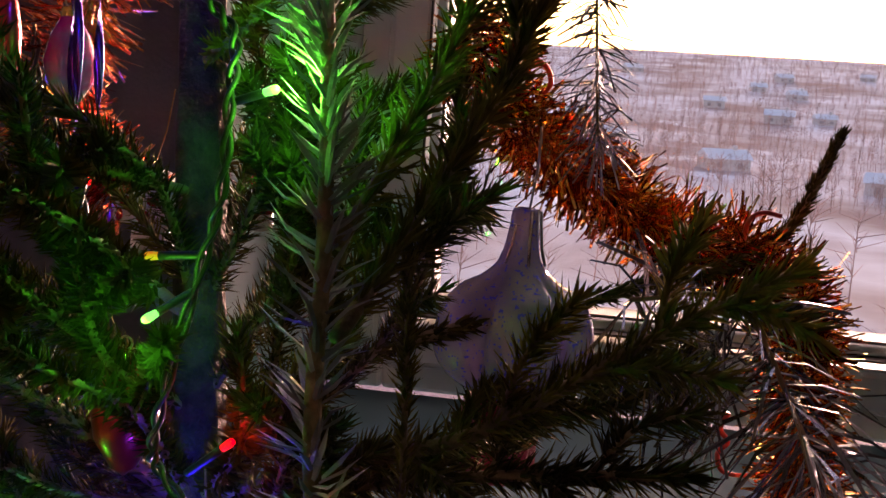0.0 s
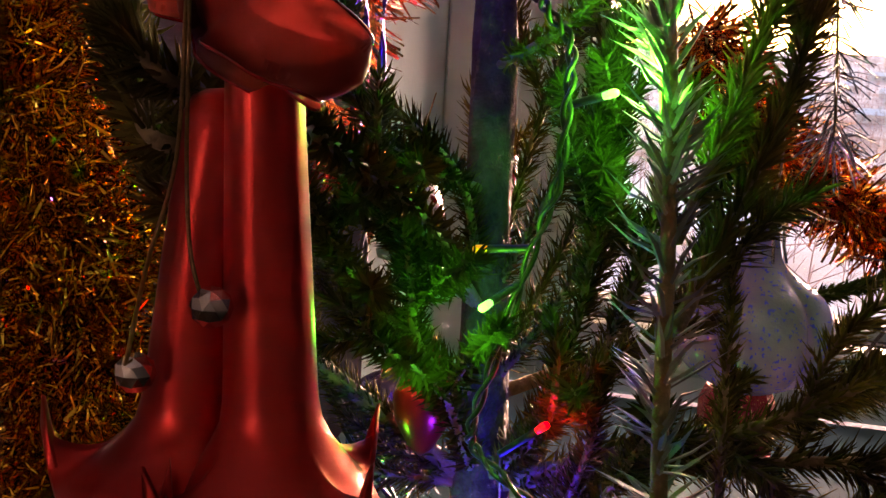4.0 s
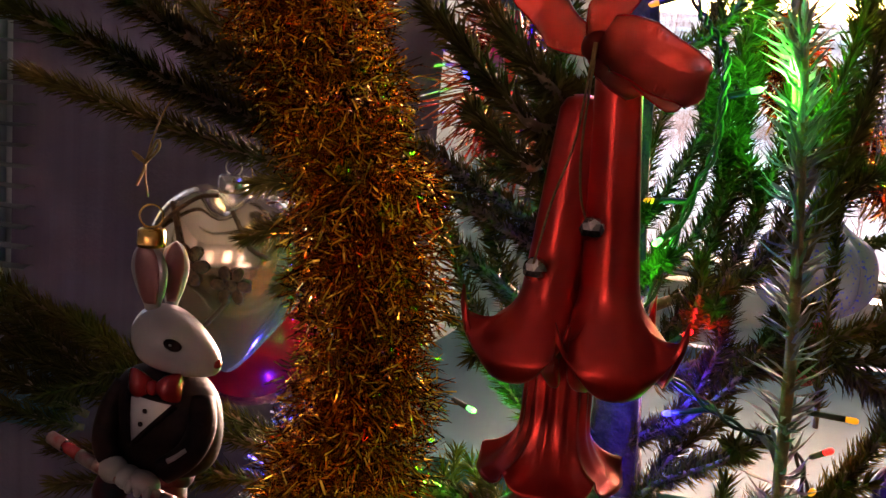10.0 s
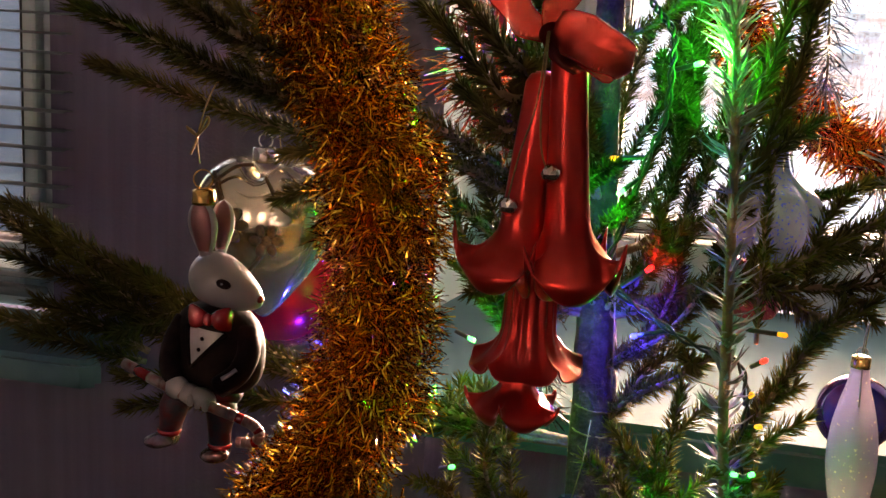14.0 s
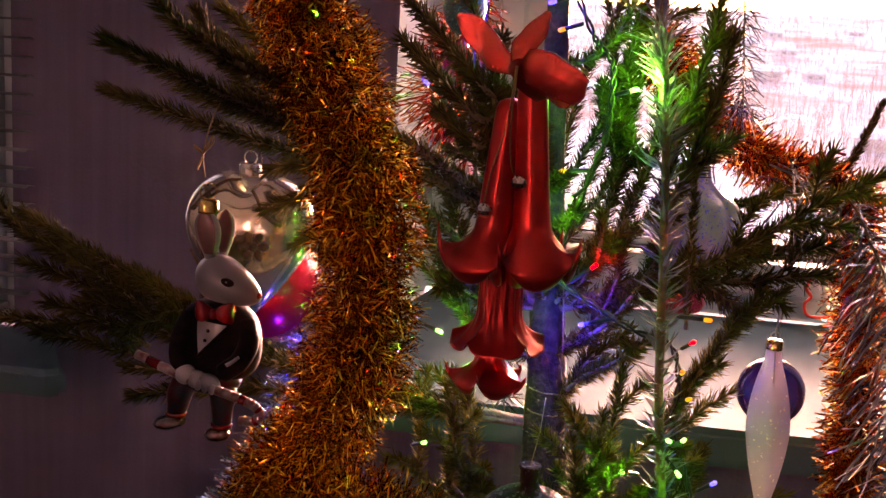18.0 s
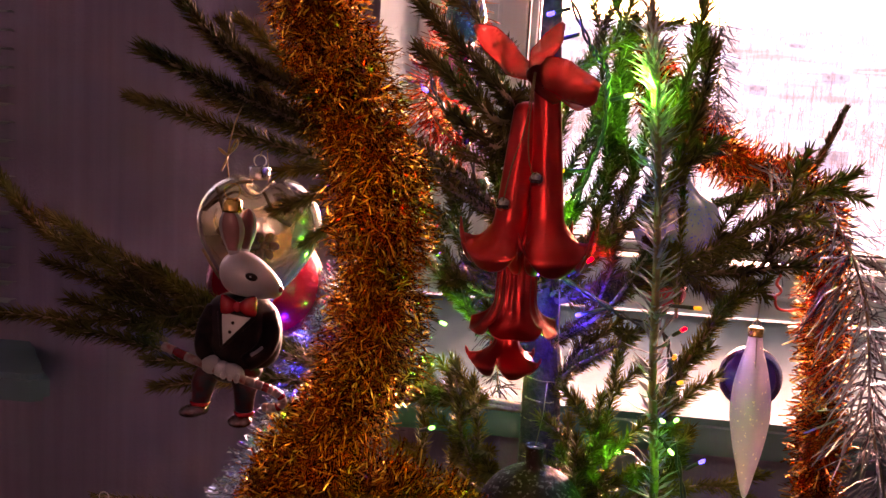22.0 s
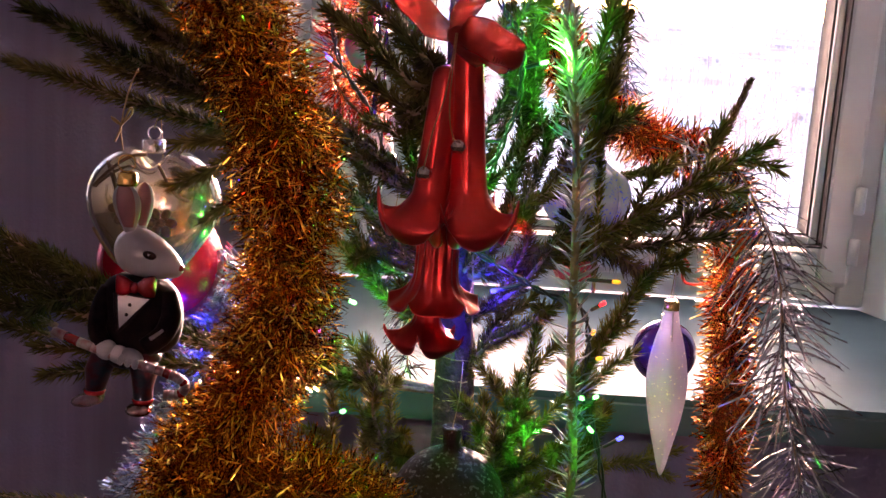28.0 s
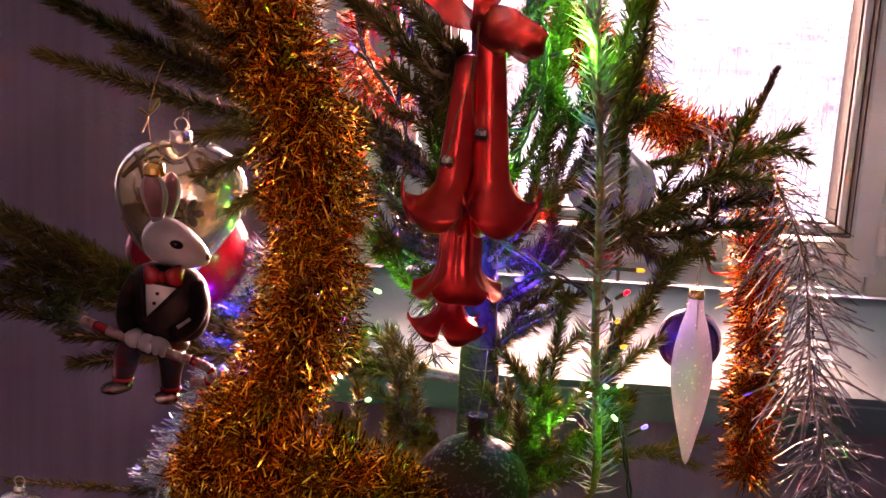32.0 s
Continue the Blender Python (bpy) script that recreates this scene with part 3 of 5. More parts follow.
def add_needles(path, length, per_cm, wide, spread=52, lift=0.0, seed=0, flat=0.0, tip=True):
    """Vertices and faces of the needles that stand round a twig."""
    r = np.random.default_rng(seed)
    pts = np.array([list(p) for p in path])
    seg = np.linalg.norm(np.diff(pts, axis=0), axis=1)
    along = np.concatenate([[0], np.cumsum(seg)])
    n = max(6, int(along[-1] * 100 * per_cm))
    s = np.sort(r.uniform(0.0, along[-1], n))
    at = np.stack([np.interp(s, along, pts[:, k]) for k in range(3)], 1)
    idx = np.clip(np.searchsorted(along, s) - 1, 0, len(seg) - 1)
    t = np.diff(pts, axis=0)[idx] / seg[idx][:, None]
    ref = np.tile([[0.0, 0.0, 1.0]], (n, 1))
    ref[np.abs(t[:, 2]) > 0.9] = (1.0, 0.0, 0.0)
    u = ref - t * (ref * t).sum(1, keepdims=True)
    u /= np.linalg.norm(u, axis=1, keepdims=True)
    v = np.cross(t, u)
    a = r.uniform(0, 2 * np.pi, n)
    if flat:
        side = np.where(r.random(n) < 0.5, 0.0, np.pi) + np.pi / 2
        a = np.where(r.random(n) < flat, side + r.normal(0, 0.35, n), a)
    out = np.cos(a)[:, None] * u + np.sin(a)[:, None] * v
    ang = np.radians(r.normal(spread, 9, n))
    end = 1 - 0.75 * np.clip((s / along[-1] - 0.85) / 0.15, 0, 1)
    ang = ang * (0.45 + 0.55 * end)
    d = np.cos(ang)[:, None] * t + np.sin(ang)[:, None] * out + np.array([0, 0, lift])
    d /= np.linalg.norm(d, axis=1, keepdims=True)
    ln = (length * r.uniform(0.72, 1.12, n))[:, None]
    w = np.cross(d, out)
    w /= np.linalg.norm(w, axis=1, keepdims=True) + 1e-9
    h = np.cross(w, d)
    half = wide / 2
    bend = h * ln * r.normal(0.0, 0.06, n)[:, None]
    base, mid, tipp = at, at + d * ln * 0.55 + bend, at + d * ln
    ring0 = [base + half * 0.7 * w, base + half * 0.5 * h, base - half * 0.7 * w]
    ring1 = [mid + half * w, mid + half * 0.7 * h, mid - half * w]
    verts = np.stack(ring0 + ring1 + [tipp], 1).reshape(-1, 3)
    k = np.arange(n)[:, None] * 7
    f4 = np.concatenate([k + [0, 1, 4, 3], k + [1, 2, 5, 4], k + [2, 0, 3, 5]])
    f3 = np.concatenate([k + [3, 4, 6], k + [4, 5, 6], k + [5, 3, 6]])
    return verts, f4, f3


seed_count = [10]


def branch(pts, r0, r1, length=0.0125, per_cm=26, wide=0.0011, spread=52, shoots=0, shoot_len=0.05, material=None, side_angle=45, start=0.08, lift=0.0, label="", plane=None, shoot_from=0.25):
    """A branch with its side shoots and all its needles."""
    seed_count[0] += 1
    r = np.random.default_rng(seed_count[0])
    path = smooth_path(pts, 8)
    wood = bmesh.new()
    tube(wood, path, r0, r1, n=8)
    total = sum((b - a).length for a, b in zip(path, path[1:]))
    first = int(len(path) * start)
    sets = [add_needles(path[first:], length, per_cm, wide, spread, lift, seed_count[0] * 7)]
    fr = frames_along(path)
    for k in range(shoots):
        f = shoot_from + (0.93 - shoot_from) * (k + r.uniform(0.2, 0.8)) / max(1, shoots)
        i = min(int(f * (len(path) - 1)), len(path) - 2)
        t, u, v = fr[i]
        side = (plane if plane else v).normalized() if plane else v
        side = (side - t * side.dot(t)).normalized() * (1 if k % 2 else -1)
        up = t.cross(side)
        ang = radians(side_angle + r.normal(0, 7))
        d = (math.cos(ang) * t + math.sin(ang) * side + up * r.normal(0, 0.18)).normalized()
        ln = shoot_len * (1.15 - 0.6 * f) * r.uniform(0.75, 1.2)
        a = path[i]
        sp = smooth_path([a, a + d * ln * 0.5 + Vector((0, 0, 0.004)), a + d * ln + t * ln * 0.16], 5)
        tube(wood, sp, r1 * 0.9, r1 * 0.45, n=6)
        sets.append(add_needles(sp[1:], length * 0.95, per_cm, wide, spread, lift, seed_count[0] * 7 + k + 1))
    b = part("branch", wood, M_TWIG, tree, label)
    off, vs, fs = 0, [], []
    for v, f4, f3 in sets:
        vs.append(v)
        fs += (f4 + off).tolist() + (f3 + off).tolist()
        off += len(v)
    needles = pydata("needles", np.concatenate(vs), fs, material or M_NEEDLE, b)
    needles["kind"] = "stuff"
    return b


T = {round(z, 2): (0.033 - 0.05 * (z - 0.9), 0.667 + 0.07 * (z - 0.9), z) for z in (0.86, 0.88, 0.90, 0.93, 0.95, 0.97, 1.0, 1.03, 1.06, 1.1, 1.14, 1.18, 1.22)}
XZ = Vector((0, 0.3, 1))
D = dict(length=0.0106, per_cm=78, wide=0.0011, spread=46, start=0.06)
# long dark branches over the rabbit and the heart
branch([T[1.0], (-0.020, 0.652, 1.040), (-0.058, 0.630, 1.072), (-0.088, 0.620, 1.086), (-0.121, 0.60, 1.094), (-0.170, 0.585, 1.109), (-0.207, 0.586, 1.118)], 0.0032, 0.0012, **D)
branch([T[1.03], (-0.018, 0.645, 1.066), (-0.060, 0.610, 1.092), (-0.096, 0.58, 1.105), (-0.140, 0.53, 1.130), (-0.170, 0.506, 1.146)], 0.0030, 0.0012, **D)
branch([T[1.03], (-0.015, 0.648, 1.072), (-0.060, 0.600, 1.106), (-0.105, 0.565, 1.128), (-0.126, 0.54, 1.141), (-0.143, 0.52, 1.156), (-0.158, 0.50, 1.178)], 0.0026, 0.0011, **D)
branch([(-0.055, 0.625, 1.085), (-0.085, 0.61, 1.103), (-0.125, 0.59, 1.120), (-0.139, 0.57, 1.140), (-0.148, 0.56, 1.160)], 0.0022, 0.0011, **D)
branch([(-0.07, 0.61, 1.080), (-0.10, 0.635, 1.072), (-0.122, 0.645, 1.058), (-0.137, 0.648, 1.052)], 0.0016, 0.0009, **D)
branch([(-0.06, 0.62, 1.07), (-0.09, 0.63, 1.055), (-0.115, 0.635, 1.035)], 0.0016, 0.0009, **D)
branch([(-0.075, 0.625, 1.100), (-0.110, 0.645, 1.118), (-0.150, 0.665, 1.134), (-0.186, 0.680, 1.151)], 0.0022, 0.0010, **D)
branch([(-0.070, 0.625, 1.110), (-0.105, 0.625, 1.130), (-0.135, 0.624, 1.148), (-0.158, 0.623, 1.164)], 0.0022, 0.0010, **D)
branch([(-0.075, 0.612, 1.096), (-0.112, 0.598, 1.104), (-0.140, 0.590, 1.114), (-0.165, 0.586, 1.122)], 0.0018, 0.0009, **D)
branch([(-0.090, 0.625, 1.082), (-0.112, 0.642, 1.080), (-0.128, 0.652, 1.077), (-0.1385, 0.656, 1.074)], 0.0014, 0.0008, **D)
# branches low on the wall side
branch([(-0.150, 0.632, 0.985), (-0.185, 0.618, 1.003), (-0.222, 0.608, 1.022), (-0.262, 0.600, 1.045)], 0.0020, 0.0010, **D)
branch([(-0.150, 0.630, 0.975), (-0.190, 0.615, 0.988), (-0.225, 0.603, 0.998)], 0.0018, 0.0009, **D, shoots=2, shoot_len=0.03)
branch([T[0.93], (-0.08, 0.645, 0.955), (-0.169, 0.635, 0.980), (-0.201, 0.62, 1.002), (-0.264, 0.61, 1.030), (-0.297, 0.60, 1.069), (-0.32, 0.595, 1.092)], 0.0030, 0.0012, **D)
branch([(-0.17, 0.635, 0.978), (-0.20, 0.62, 0.990), (-0.240, 0.61, 1.008), (-0.262, 0.60, 1.018)], 0.0020, 0.0011, **D)
branch([(-0.15, 0.635, 0.974), (-0.18, 0.62, 0.995), (-0.200, 0.61, 1.015)], 0.0020, 0.0011, **D, shoots=2, shoot_len=0.03)
branch([T[0.93], (-0.10, 0.63, 0.960), (-0.201, 0.62, 0.980), (-0.250, 0.61, 0.981), (-0.315, 0.60, 0.984)], 0.0028, 0.0012, length=0.0105, per_cm=48, wide=0.0013, spread=46)
branch([T[0.93], (-0.10, 0.62, 0.950), (-0.150, 0.60, 0.962), (-0.195, 0.585, 0.968)], 0.0022, 0.0010, length=0.0105, per_cm=48, wide=0.0013, spread=44)
branch([(-0.12, 0.615, 0.953), (-0.160, 0.595, 0.955), (-0.188, 0.58, 0.954)], 0.0018, 0.0009, length=0.0105, per_cm=48, wide=0.0013, spread=44)
branch([(-0.1950, 0.6150, 0.9710), (-0.2080, 0.6050, 0.9810), (-0.2230, 0.6000, 0.9900), (-0.2470, 0.5950, 0.9970)], 0.0018, 0.0009, **D)
branch([(-0.1940, 0.6100, 0.9670), (-0.2070, 0.6000, 0.9720), (-0.2220, 0.5950, 0.9770), (-0.2490, 0.5900, 0.9810)], 0.0016, 0.0009, **D)
branch([(-0.1940, 0.6200, 0.9870), (-0.2090, 0.6100, 1.0030), (-0.2270, 0.6050, 1.0160), (-0.2480, 0.6000, 1.0290)], 0.0020, 0.0010, **D)
# branches on the window side
branch([T[1.0], (0.080, 0.65, 1.028), (0.121, 0.64, 1.046), (0.167, 0.64, 1.078), (0.202, 0.639, 1.100)], 0.0030, 0.0012, 0.0112, 46, 0.0013, spread=50, shoots=5, shoot_len=0.042, plane=XZ, material=M_NEEDLE_YOUNG, shoot_from=0.35)
branch([T[1.0], (0.086, 0.65, 1.023), (0.137, 0.64, 1.036), (0.178, 0.63, 1.044)], 0.0026, 0.0012, 0.0110, 46, 0.0013, spread=50, shoots=4, shoot_len=0.04, plane=XZ, shoot_from=0.4)
branch([T[1.03], (0.10, 0.75, 1.05), (0.19, 0.85, 1.062), (0.230, 0.88, 1.080), (0.251, 0.888, 1.125)], 0.0026, 0.0022, 0.0086, 70, 0.0017, spread=32)
branch([T[1.0], (0.09, 0.70, 1.01), (0.15, 0.73, 1.03), (0.19, 0.74, 1.045)], 0.0026, 0.0011, 0.0108, 46, 0.0013, spread=50, shoots=5, shoot_len=0.045, shoot_from=0.4)
# the pale branch that stands before the window
branch([(0.033, 0.66, 0.84), (0.08, 0.635, 0.86), (0.102, 0.612, 0.89), (0.094, 0.60, 0.980), (0.089, 0.588, 1.050), (0.086, 0.60, 1.100), (0.082, 0.61, 1.146), (0.076, 0.62, 1.190), (0.074, 0.625, 1.22)], 0.0030, 0.0014, 0.0185, 12, 0.0019, spread=54, material=M_NEEDLE_PALE, start=0.24, label="branch showing the pale grey undersides of its needles")
branch([(0.087, 0.60, 1.090), (0.083, 0.612, 1.120), (0.079, 0.616, 1.150), (0.074, 0.62, 1.185)], 0.0012, 0.0009, 0.0140, 8, 0.0020, spread=54, material=M_NEEDLE_PALE)
branch([(0.090, 0.60, 1.078), (0.100, 0.625, 1.100), (0.116, 0.68, 1.138), (0.125, 0.72, 1.170)], 0.0022, 0.0012, 0.0125, 44, 0.0013, spread=46, material=M_NEEDLE_YOUNG, shoots=2, shoot_len=0.04, plane=XZ)
branch([(0.088, 0.605, 1.100), (0.098, 0.64, 1.130), (0.108, 0.67, 1.165), (0.112, 0.68, 1.19)], 0.0018, 0.0010, 0.0125, 42, 0.0013, spread=46, material=M_NEEDLE_YOUNG)
branch([(0.10, 0.625, 1.090), (0.109, 0.63, 1.102), (0.121, 0.63, 1.112)], 0.0012, 0.0008, 0.012, 55)
branch([(0.106, 0.62, 1.010), (0.105, 0.62, 1.037), (0.104, 0.62, 1.068), (0.103, 0.62, 1.093)], 0.0011, 0.0007, 0.0065, 44, spread=40, material=M_NEEDLE_YOUNG)
# shoots round the trunk
for pts, m, sh in (
        ([T[1.0], (0.054, 0.66, 1.045), (0.062, 0.655, 1.092), (0.059, 0.65, 1.140)], M_NEEDLE, 2),
        ([(0.062, 0.655, 1.085), (0.068, 0.66, 1.11), (0.066, 0.66, 1.145)], M_NEEDLE, 1),
        ([T[1.03], (0.020, 0.70, 1.080), (0.010, 0.71, 1.130)], M_NEEDLE_YOUNG, 2),
        ([T[1.06], (0.036, 0.71, 1.129), (0.048, 0.715, 1.159), (0.060, 0.715, 1.189)], M_NEEDLE, 3),
        ([T[1.03], (0.052, 0.70, 1.092), (0.056, 0.705, 1.122), (0.054, 0.705, 1.166)], M_NEEDLE, 0),
        ([T[0.88], (0.0, 0.63, 0.90), (-0.003, 0.62, 0.930), (-0.009, 0.62, 0.962)], M_NEEDLE_YOUNG, 2),
        ([T[0.86], (-0.015, 0.64, 0.895), (-0.017, 0.64, 0.930), (-0.021, 0.64, 0.965)], M_NEEDLE_YOUNG, 2),
        ([T[0.86], (-0.035, 0.66, 0.89), (-0.040, 0.66, 0.915), (-0.044, 0.66, 0.953)], M_NEEDLE_YOUNG, 2),
        ([T[0.86], (0.062, 0.62, 0.885), (0.072, 0.60, 0.920), (0.071, 0.60, 0.950), (0.074, 0.60, 0.989)], M_NEEDLE_YOUNG, 5),
        ([T[0.86], (0.06, 0.60, 0.88), (0.055, 0.585, 0.91), (0.054, 0.58, 0.945)], M_NEEDLE_YOUNG, 3),
        ([T[0.93], (0.048, 0.655, 0.962), (0.072, 0.63, 0.986), (0.088, 0.62, 1.002)], M_NEEDLE_YOUNG, 2),
        ([T[0.93], (0.050, 0.66, 0.968), (0.078, 0.68, 0.992)], M_NEEDLE, 1),
        ([(0.098, 0.615, 0.935), (0.105, 0.62, 0.971), (0.127, 0.62, 1.006), (0.155, 0.62, 1.036)], M_NEEDLE_YOUNG, 2),
        ([(0.100, 0.61, 0.95), (0.112, 0.605, 0.985), (0.122, 0.60, 1.008), (0.140, 0.60, 1.037)], M_NEEDLE_YOUNG, 1),
        ([(0.098, 0.615, 0.93), (0.104, 0.62, 0.947), (0.118, 0.62, 0.965), (0.133, 0.622, 0.976)], M_NEEDLE_YOUNG, 0),
        ([(0.10, 0.62, 0.90), (0.115, 0.63, 0.92), (0.126, 0.66, 0.930)], M_NEEDLE, 1),
        ([T[1.0], (-0.015, 0.65, 1.012), (-0.038, 0.63, 1.048), (-0.050, 0.62, 1.088)], M_NEEDLE, 2),
        ([T[0.97], (0.0, 0.65, 0.983), (-0.020, 0.655, 1.0), (-0.044, 0.66, 1.023)], M_NEEDLE, 4),
        ([T[1.0], (-0.01, 0.66, 1.02), (-0.029, 0.66, 1.050), (-0.032, 0.66, 1.076)], M_NEEDLE, 1),
        ([T[1.06], (0.022, 0.60, 1.100), (0.014, 0.53, 1.126), (0.0070, 0.4840, 1.1350), (-0.0070, 0.4920, 1.1480), (-0.0230, 0.5100, 1.1610), (-0.0430, 0.5350, 1.1780)], M_NEEDLE, 0),
        ([(0.014, 0.53, 1.126), (0.0040, 0.4900, 1.1240), (-0.0100, 0.5030, 1.1330), (-0.0250, 0.5220, 1.1430), (-0.0430, 0.5450, 1.1550)], M_NEEDLE, 0),
        ([(0.014, 0.53, 1.124), (0.0020, 0.5000, 1.1120), (-0.0090, 0.5150, 1.1170), (-0.0230, 0.5350, 1.1240)], M_NEEDLE, 0),
        ([T[1.1], (0.007, 0.62, 1.116), (-0.004, 0.61, 1.138), (-0.015, 0.60, 1.165), (-0.02, 0.60, 1.18)], M_NEEDLE, 2),
        ([T[1.06], (0.002, 0.62, 1.098), (-0.011, 0.60, 1.126), (-0.028, 0.60, 1.151)], M_NEEDLE, 0),
        ([T[1.03], (0.014, 0.64, 1.054), (0.014, 0.62, 1.083), (0.013, 0.61, 1.105)], M_NEEDLE, 2),
        ([T[1.06], (0.009, 0.62, 1.093), (0.006, 0.61, 1.115), (0.008, 0.60, 1.136)], M_NEEDLE, 2),
        ([T[1.06], (0.020, 0.66, 1.102), (0.011, 0.64, 1.119), (0.002, 0.63, 1.128)], M_NEEDLE, 1),
        ([T[1.03], (0.003, 0.63, 1.068), (-0.003, 0.60, 1.092), (-0.003, 0.57, 1.112)], M_NEEDLE, 3),
        ([T[1.0], (0.022, 0.64, 1.040), (0.015, 0.60, 1.063), (0.007, 0.58, 1.079)], M_NEEDLE, 3),
        ([T[1.0], (0.052, 0.645, 1.032), (0.057, 0.63, 1.055), (0.055, 0.63, 1.070)], M_NEEDLE_YOUNG, 1),
        ([T[0.97], (0.065, 0.64, 1.005), (0.083, 0.62, 1.039), (0.089, 0.61, 1.053)], M_NEEDLE, 2),
        ([T[1.14], (0.05, 0.65, 1.155), (0.062, 0.64, 1.175), (0.07, 0.64, 1.20)], M_NEEDLE_YOUNG, 2),
        ([T[0.86], (0.05, 0.64, 0.90), (0.05, 0.63, 0.94)], M_NEEDLE_YOUNG, 2),
        ([T[0.86], (0.09, 0.60, 0.865), (0.11, 0.59, 0.875), (0.125, 0.585, 0.885)], M_NEEDLE_YOUNG, 2),
        ([T[0.86], (0.12, 0.72, 0.865), (0.16, 0.73, 0.87), (0.19, 0.73, 0.88)], M_NEEDLE_YOUNG, 3),
        ([T[1.0], (0.060, 0.69, 1.03), (0.085, 0.70, 1.06), (0.098, 0.71, 1.10), (0.10, 0.71, 1.14)], M_NEEDLE, 4),
        ([T[0.88], (0.0, 0.62, 0.905), (-0.012, 0.605, 0.93), (-0.014, 0.60, 0.955)], M_NEEDLE_YOUNG, 3),
        ([T[0.86], (0.055, 0.61, 0.89), (0.064, 0.60, 0.925), (0.066, 0.595, 0.965)], M_NEEDLE_YOUNG, 4),
        ([T[0.86], (0.085, 0.63, 0.885), (0.10, 0.625, 0.915), (0.112, 0.62, 0.945)], M_NEEDLE_YOUNG, 4),
        ([T[1.03], (0.055, 0.665, 1.075), (0.064, 0.66, 1.110), (0.066, 0.655, 1.142)], M_NEEDLE, 3),
        ([T[1.0], (0.060, 0.665, 1.040), (0.074, 0.655, 1.075), (0.081, 0.650, 1.108), (0.083, 0.650, 1.135)], M_NEEDLE, 3),
        ([T[1.06], (0.045, 0.670, 1.100), (0.060, 0.665, 1.140), (0.072, 0.660, 1.180)], M_NEEDLE, 4),
        ([T[0.97], (0.055, 0.650, 0.998), (0.066, 0.640, 1.025), (0.070, 0.636, 1.050)], M_NEEDLE, 2),
        ([T[0.86], (-0.06, 0.62, 0.88), (-0.10, 0.60, 0.91), (-0.11, 0.59, 0.94)], M_NEEDLE_YOUNG, 4)):
    branch(pts, 0.0017, 0.0009, 0.0094, 54, 0.0010, spread=50, shoots=sh, shoot_len=0.038, material=m)

# ---- tinsel ----


def foil(g, p, r, radius, per_cm, wide, material, tilt, droop, lift=0.0, core=0.0):
    """Foil strands that stand round the line p, twisted and a little curled."""
    seg = np.linalg.norm(np.diff(p, axis=0), axis=1)
    along = np.concatenate([[0], np.cumsum(seg)])
    n = int(along[-1] * 100 * per_cm)
    s = r.uniform(0, along[-1], n)
    at = np.stack([np.interp(s, along, p[:, k]) for k in range(3)], 1)
    idx = np.clip(np.searchsorted(along, s) - 1, 0, len(seg) - 1)
    t = np.diff(p, axis=0)[idx] / seg[idx][:, None]
    d = r.normal(size=(n, 3))
    d -= t * (d * t).sum(1, keepdims=True)
    d /= np.linalg.norm(d, axis=1, keepdims=True)
    lump = 1 + 0.08 * np.sin(s * 190) + 0.08 * np.sin(s * 83 + 1)
    ln = radius * lump
    start = core * r.random(n)
    at = at + d * (ln * start)[:, None]
    d = d + r.normal(0, tilt, (n, 3)) + t * tilt * 0.4 + np.array([0, -0.3, 1]) * lift
    d /= np.linalg.norm(d, axis=1, keepdims=True)
    ln = (ln * (1.0 - core * 0.85) * (1 - 0.45 * r.random(n) ** 1.5))[:, None]
    w = np.cross(d, r.normal(size=(n, 3)))
    w /= np.linalg.norm(w, axis=1, keepdims=True)
    half = (wide * r.uniform(0.5, 1.3, n) / 2)[:, None]
    curl = np.cross(w, d) * ln * r.normal(0, 0.2, n)[:, None] - np.array([0, 0, 1]) * ln * droop
    mid, end = at + d * ln * 0.5 + curl * 0.4, at + d * ln + curl * 1.3
    w2 = w + np.cross(d, w) * r.normal(0, 0.9, n)[:, None]
    w2 /= np.linalg.norm(w2, axis=1, keepdims=True)
    w3 = w2 + np.cross(d, w2) * r.normal(0, 0.9, n)[:, None]
    w3 /= np.linalg.norm(w3, axis=1, keepdims=True)
    verts = np.stack([at - w * half * 0.8, at + w * half * 0.8, mid - w2 * half, mid + w2 * half, end - w3 * half * 0.8, end + w3 * half * 0.8], 1).reshape(-1, 3)
    k = np.arange(n)[:, None] * 6
    f = np.concatenate([k + [0, 1, 3, 2], k + [2, 3, 5, 4]])
    st = pydata("foil_fringe", verts, f, material, g)
    st["kind"] = "stuff"


def tinsel(name, pts, radius, per_cm, wide, material, label, seed, cord=0.0012, tilt=0.25, droop=0.0, extra=(), core=0.0):
    """A garland: a twisted cord with foil strands standing round it."""
    r = np.random.default_rng(seed)
    path = smooth_path(pts, 10)
    g = thing(name, path[0], label, "tinsel")
    part("cord", tube(bmesh.new(), path, cord, n=6), M_CORD, g)
    p = np.array([list(q) for q in path])
    foil(g, p, r, radius, per_cm, wide, material, tilt, droop, 0.0, core)
    for row in extra:
        foil(g, p, r, *row)
    return g


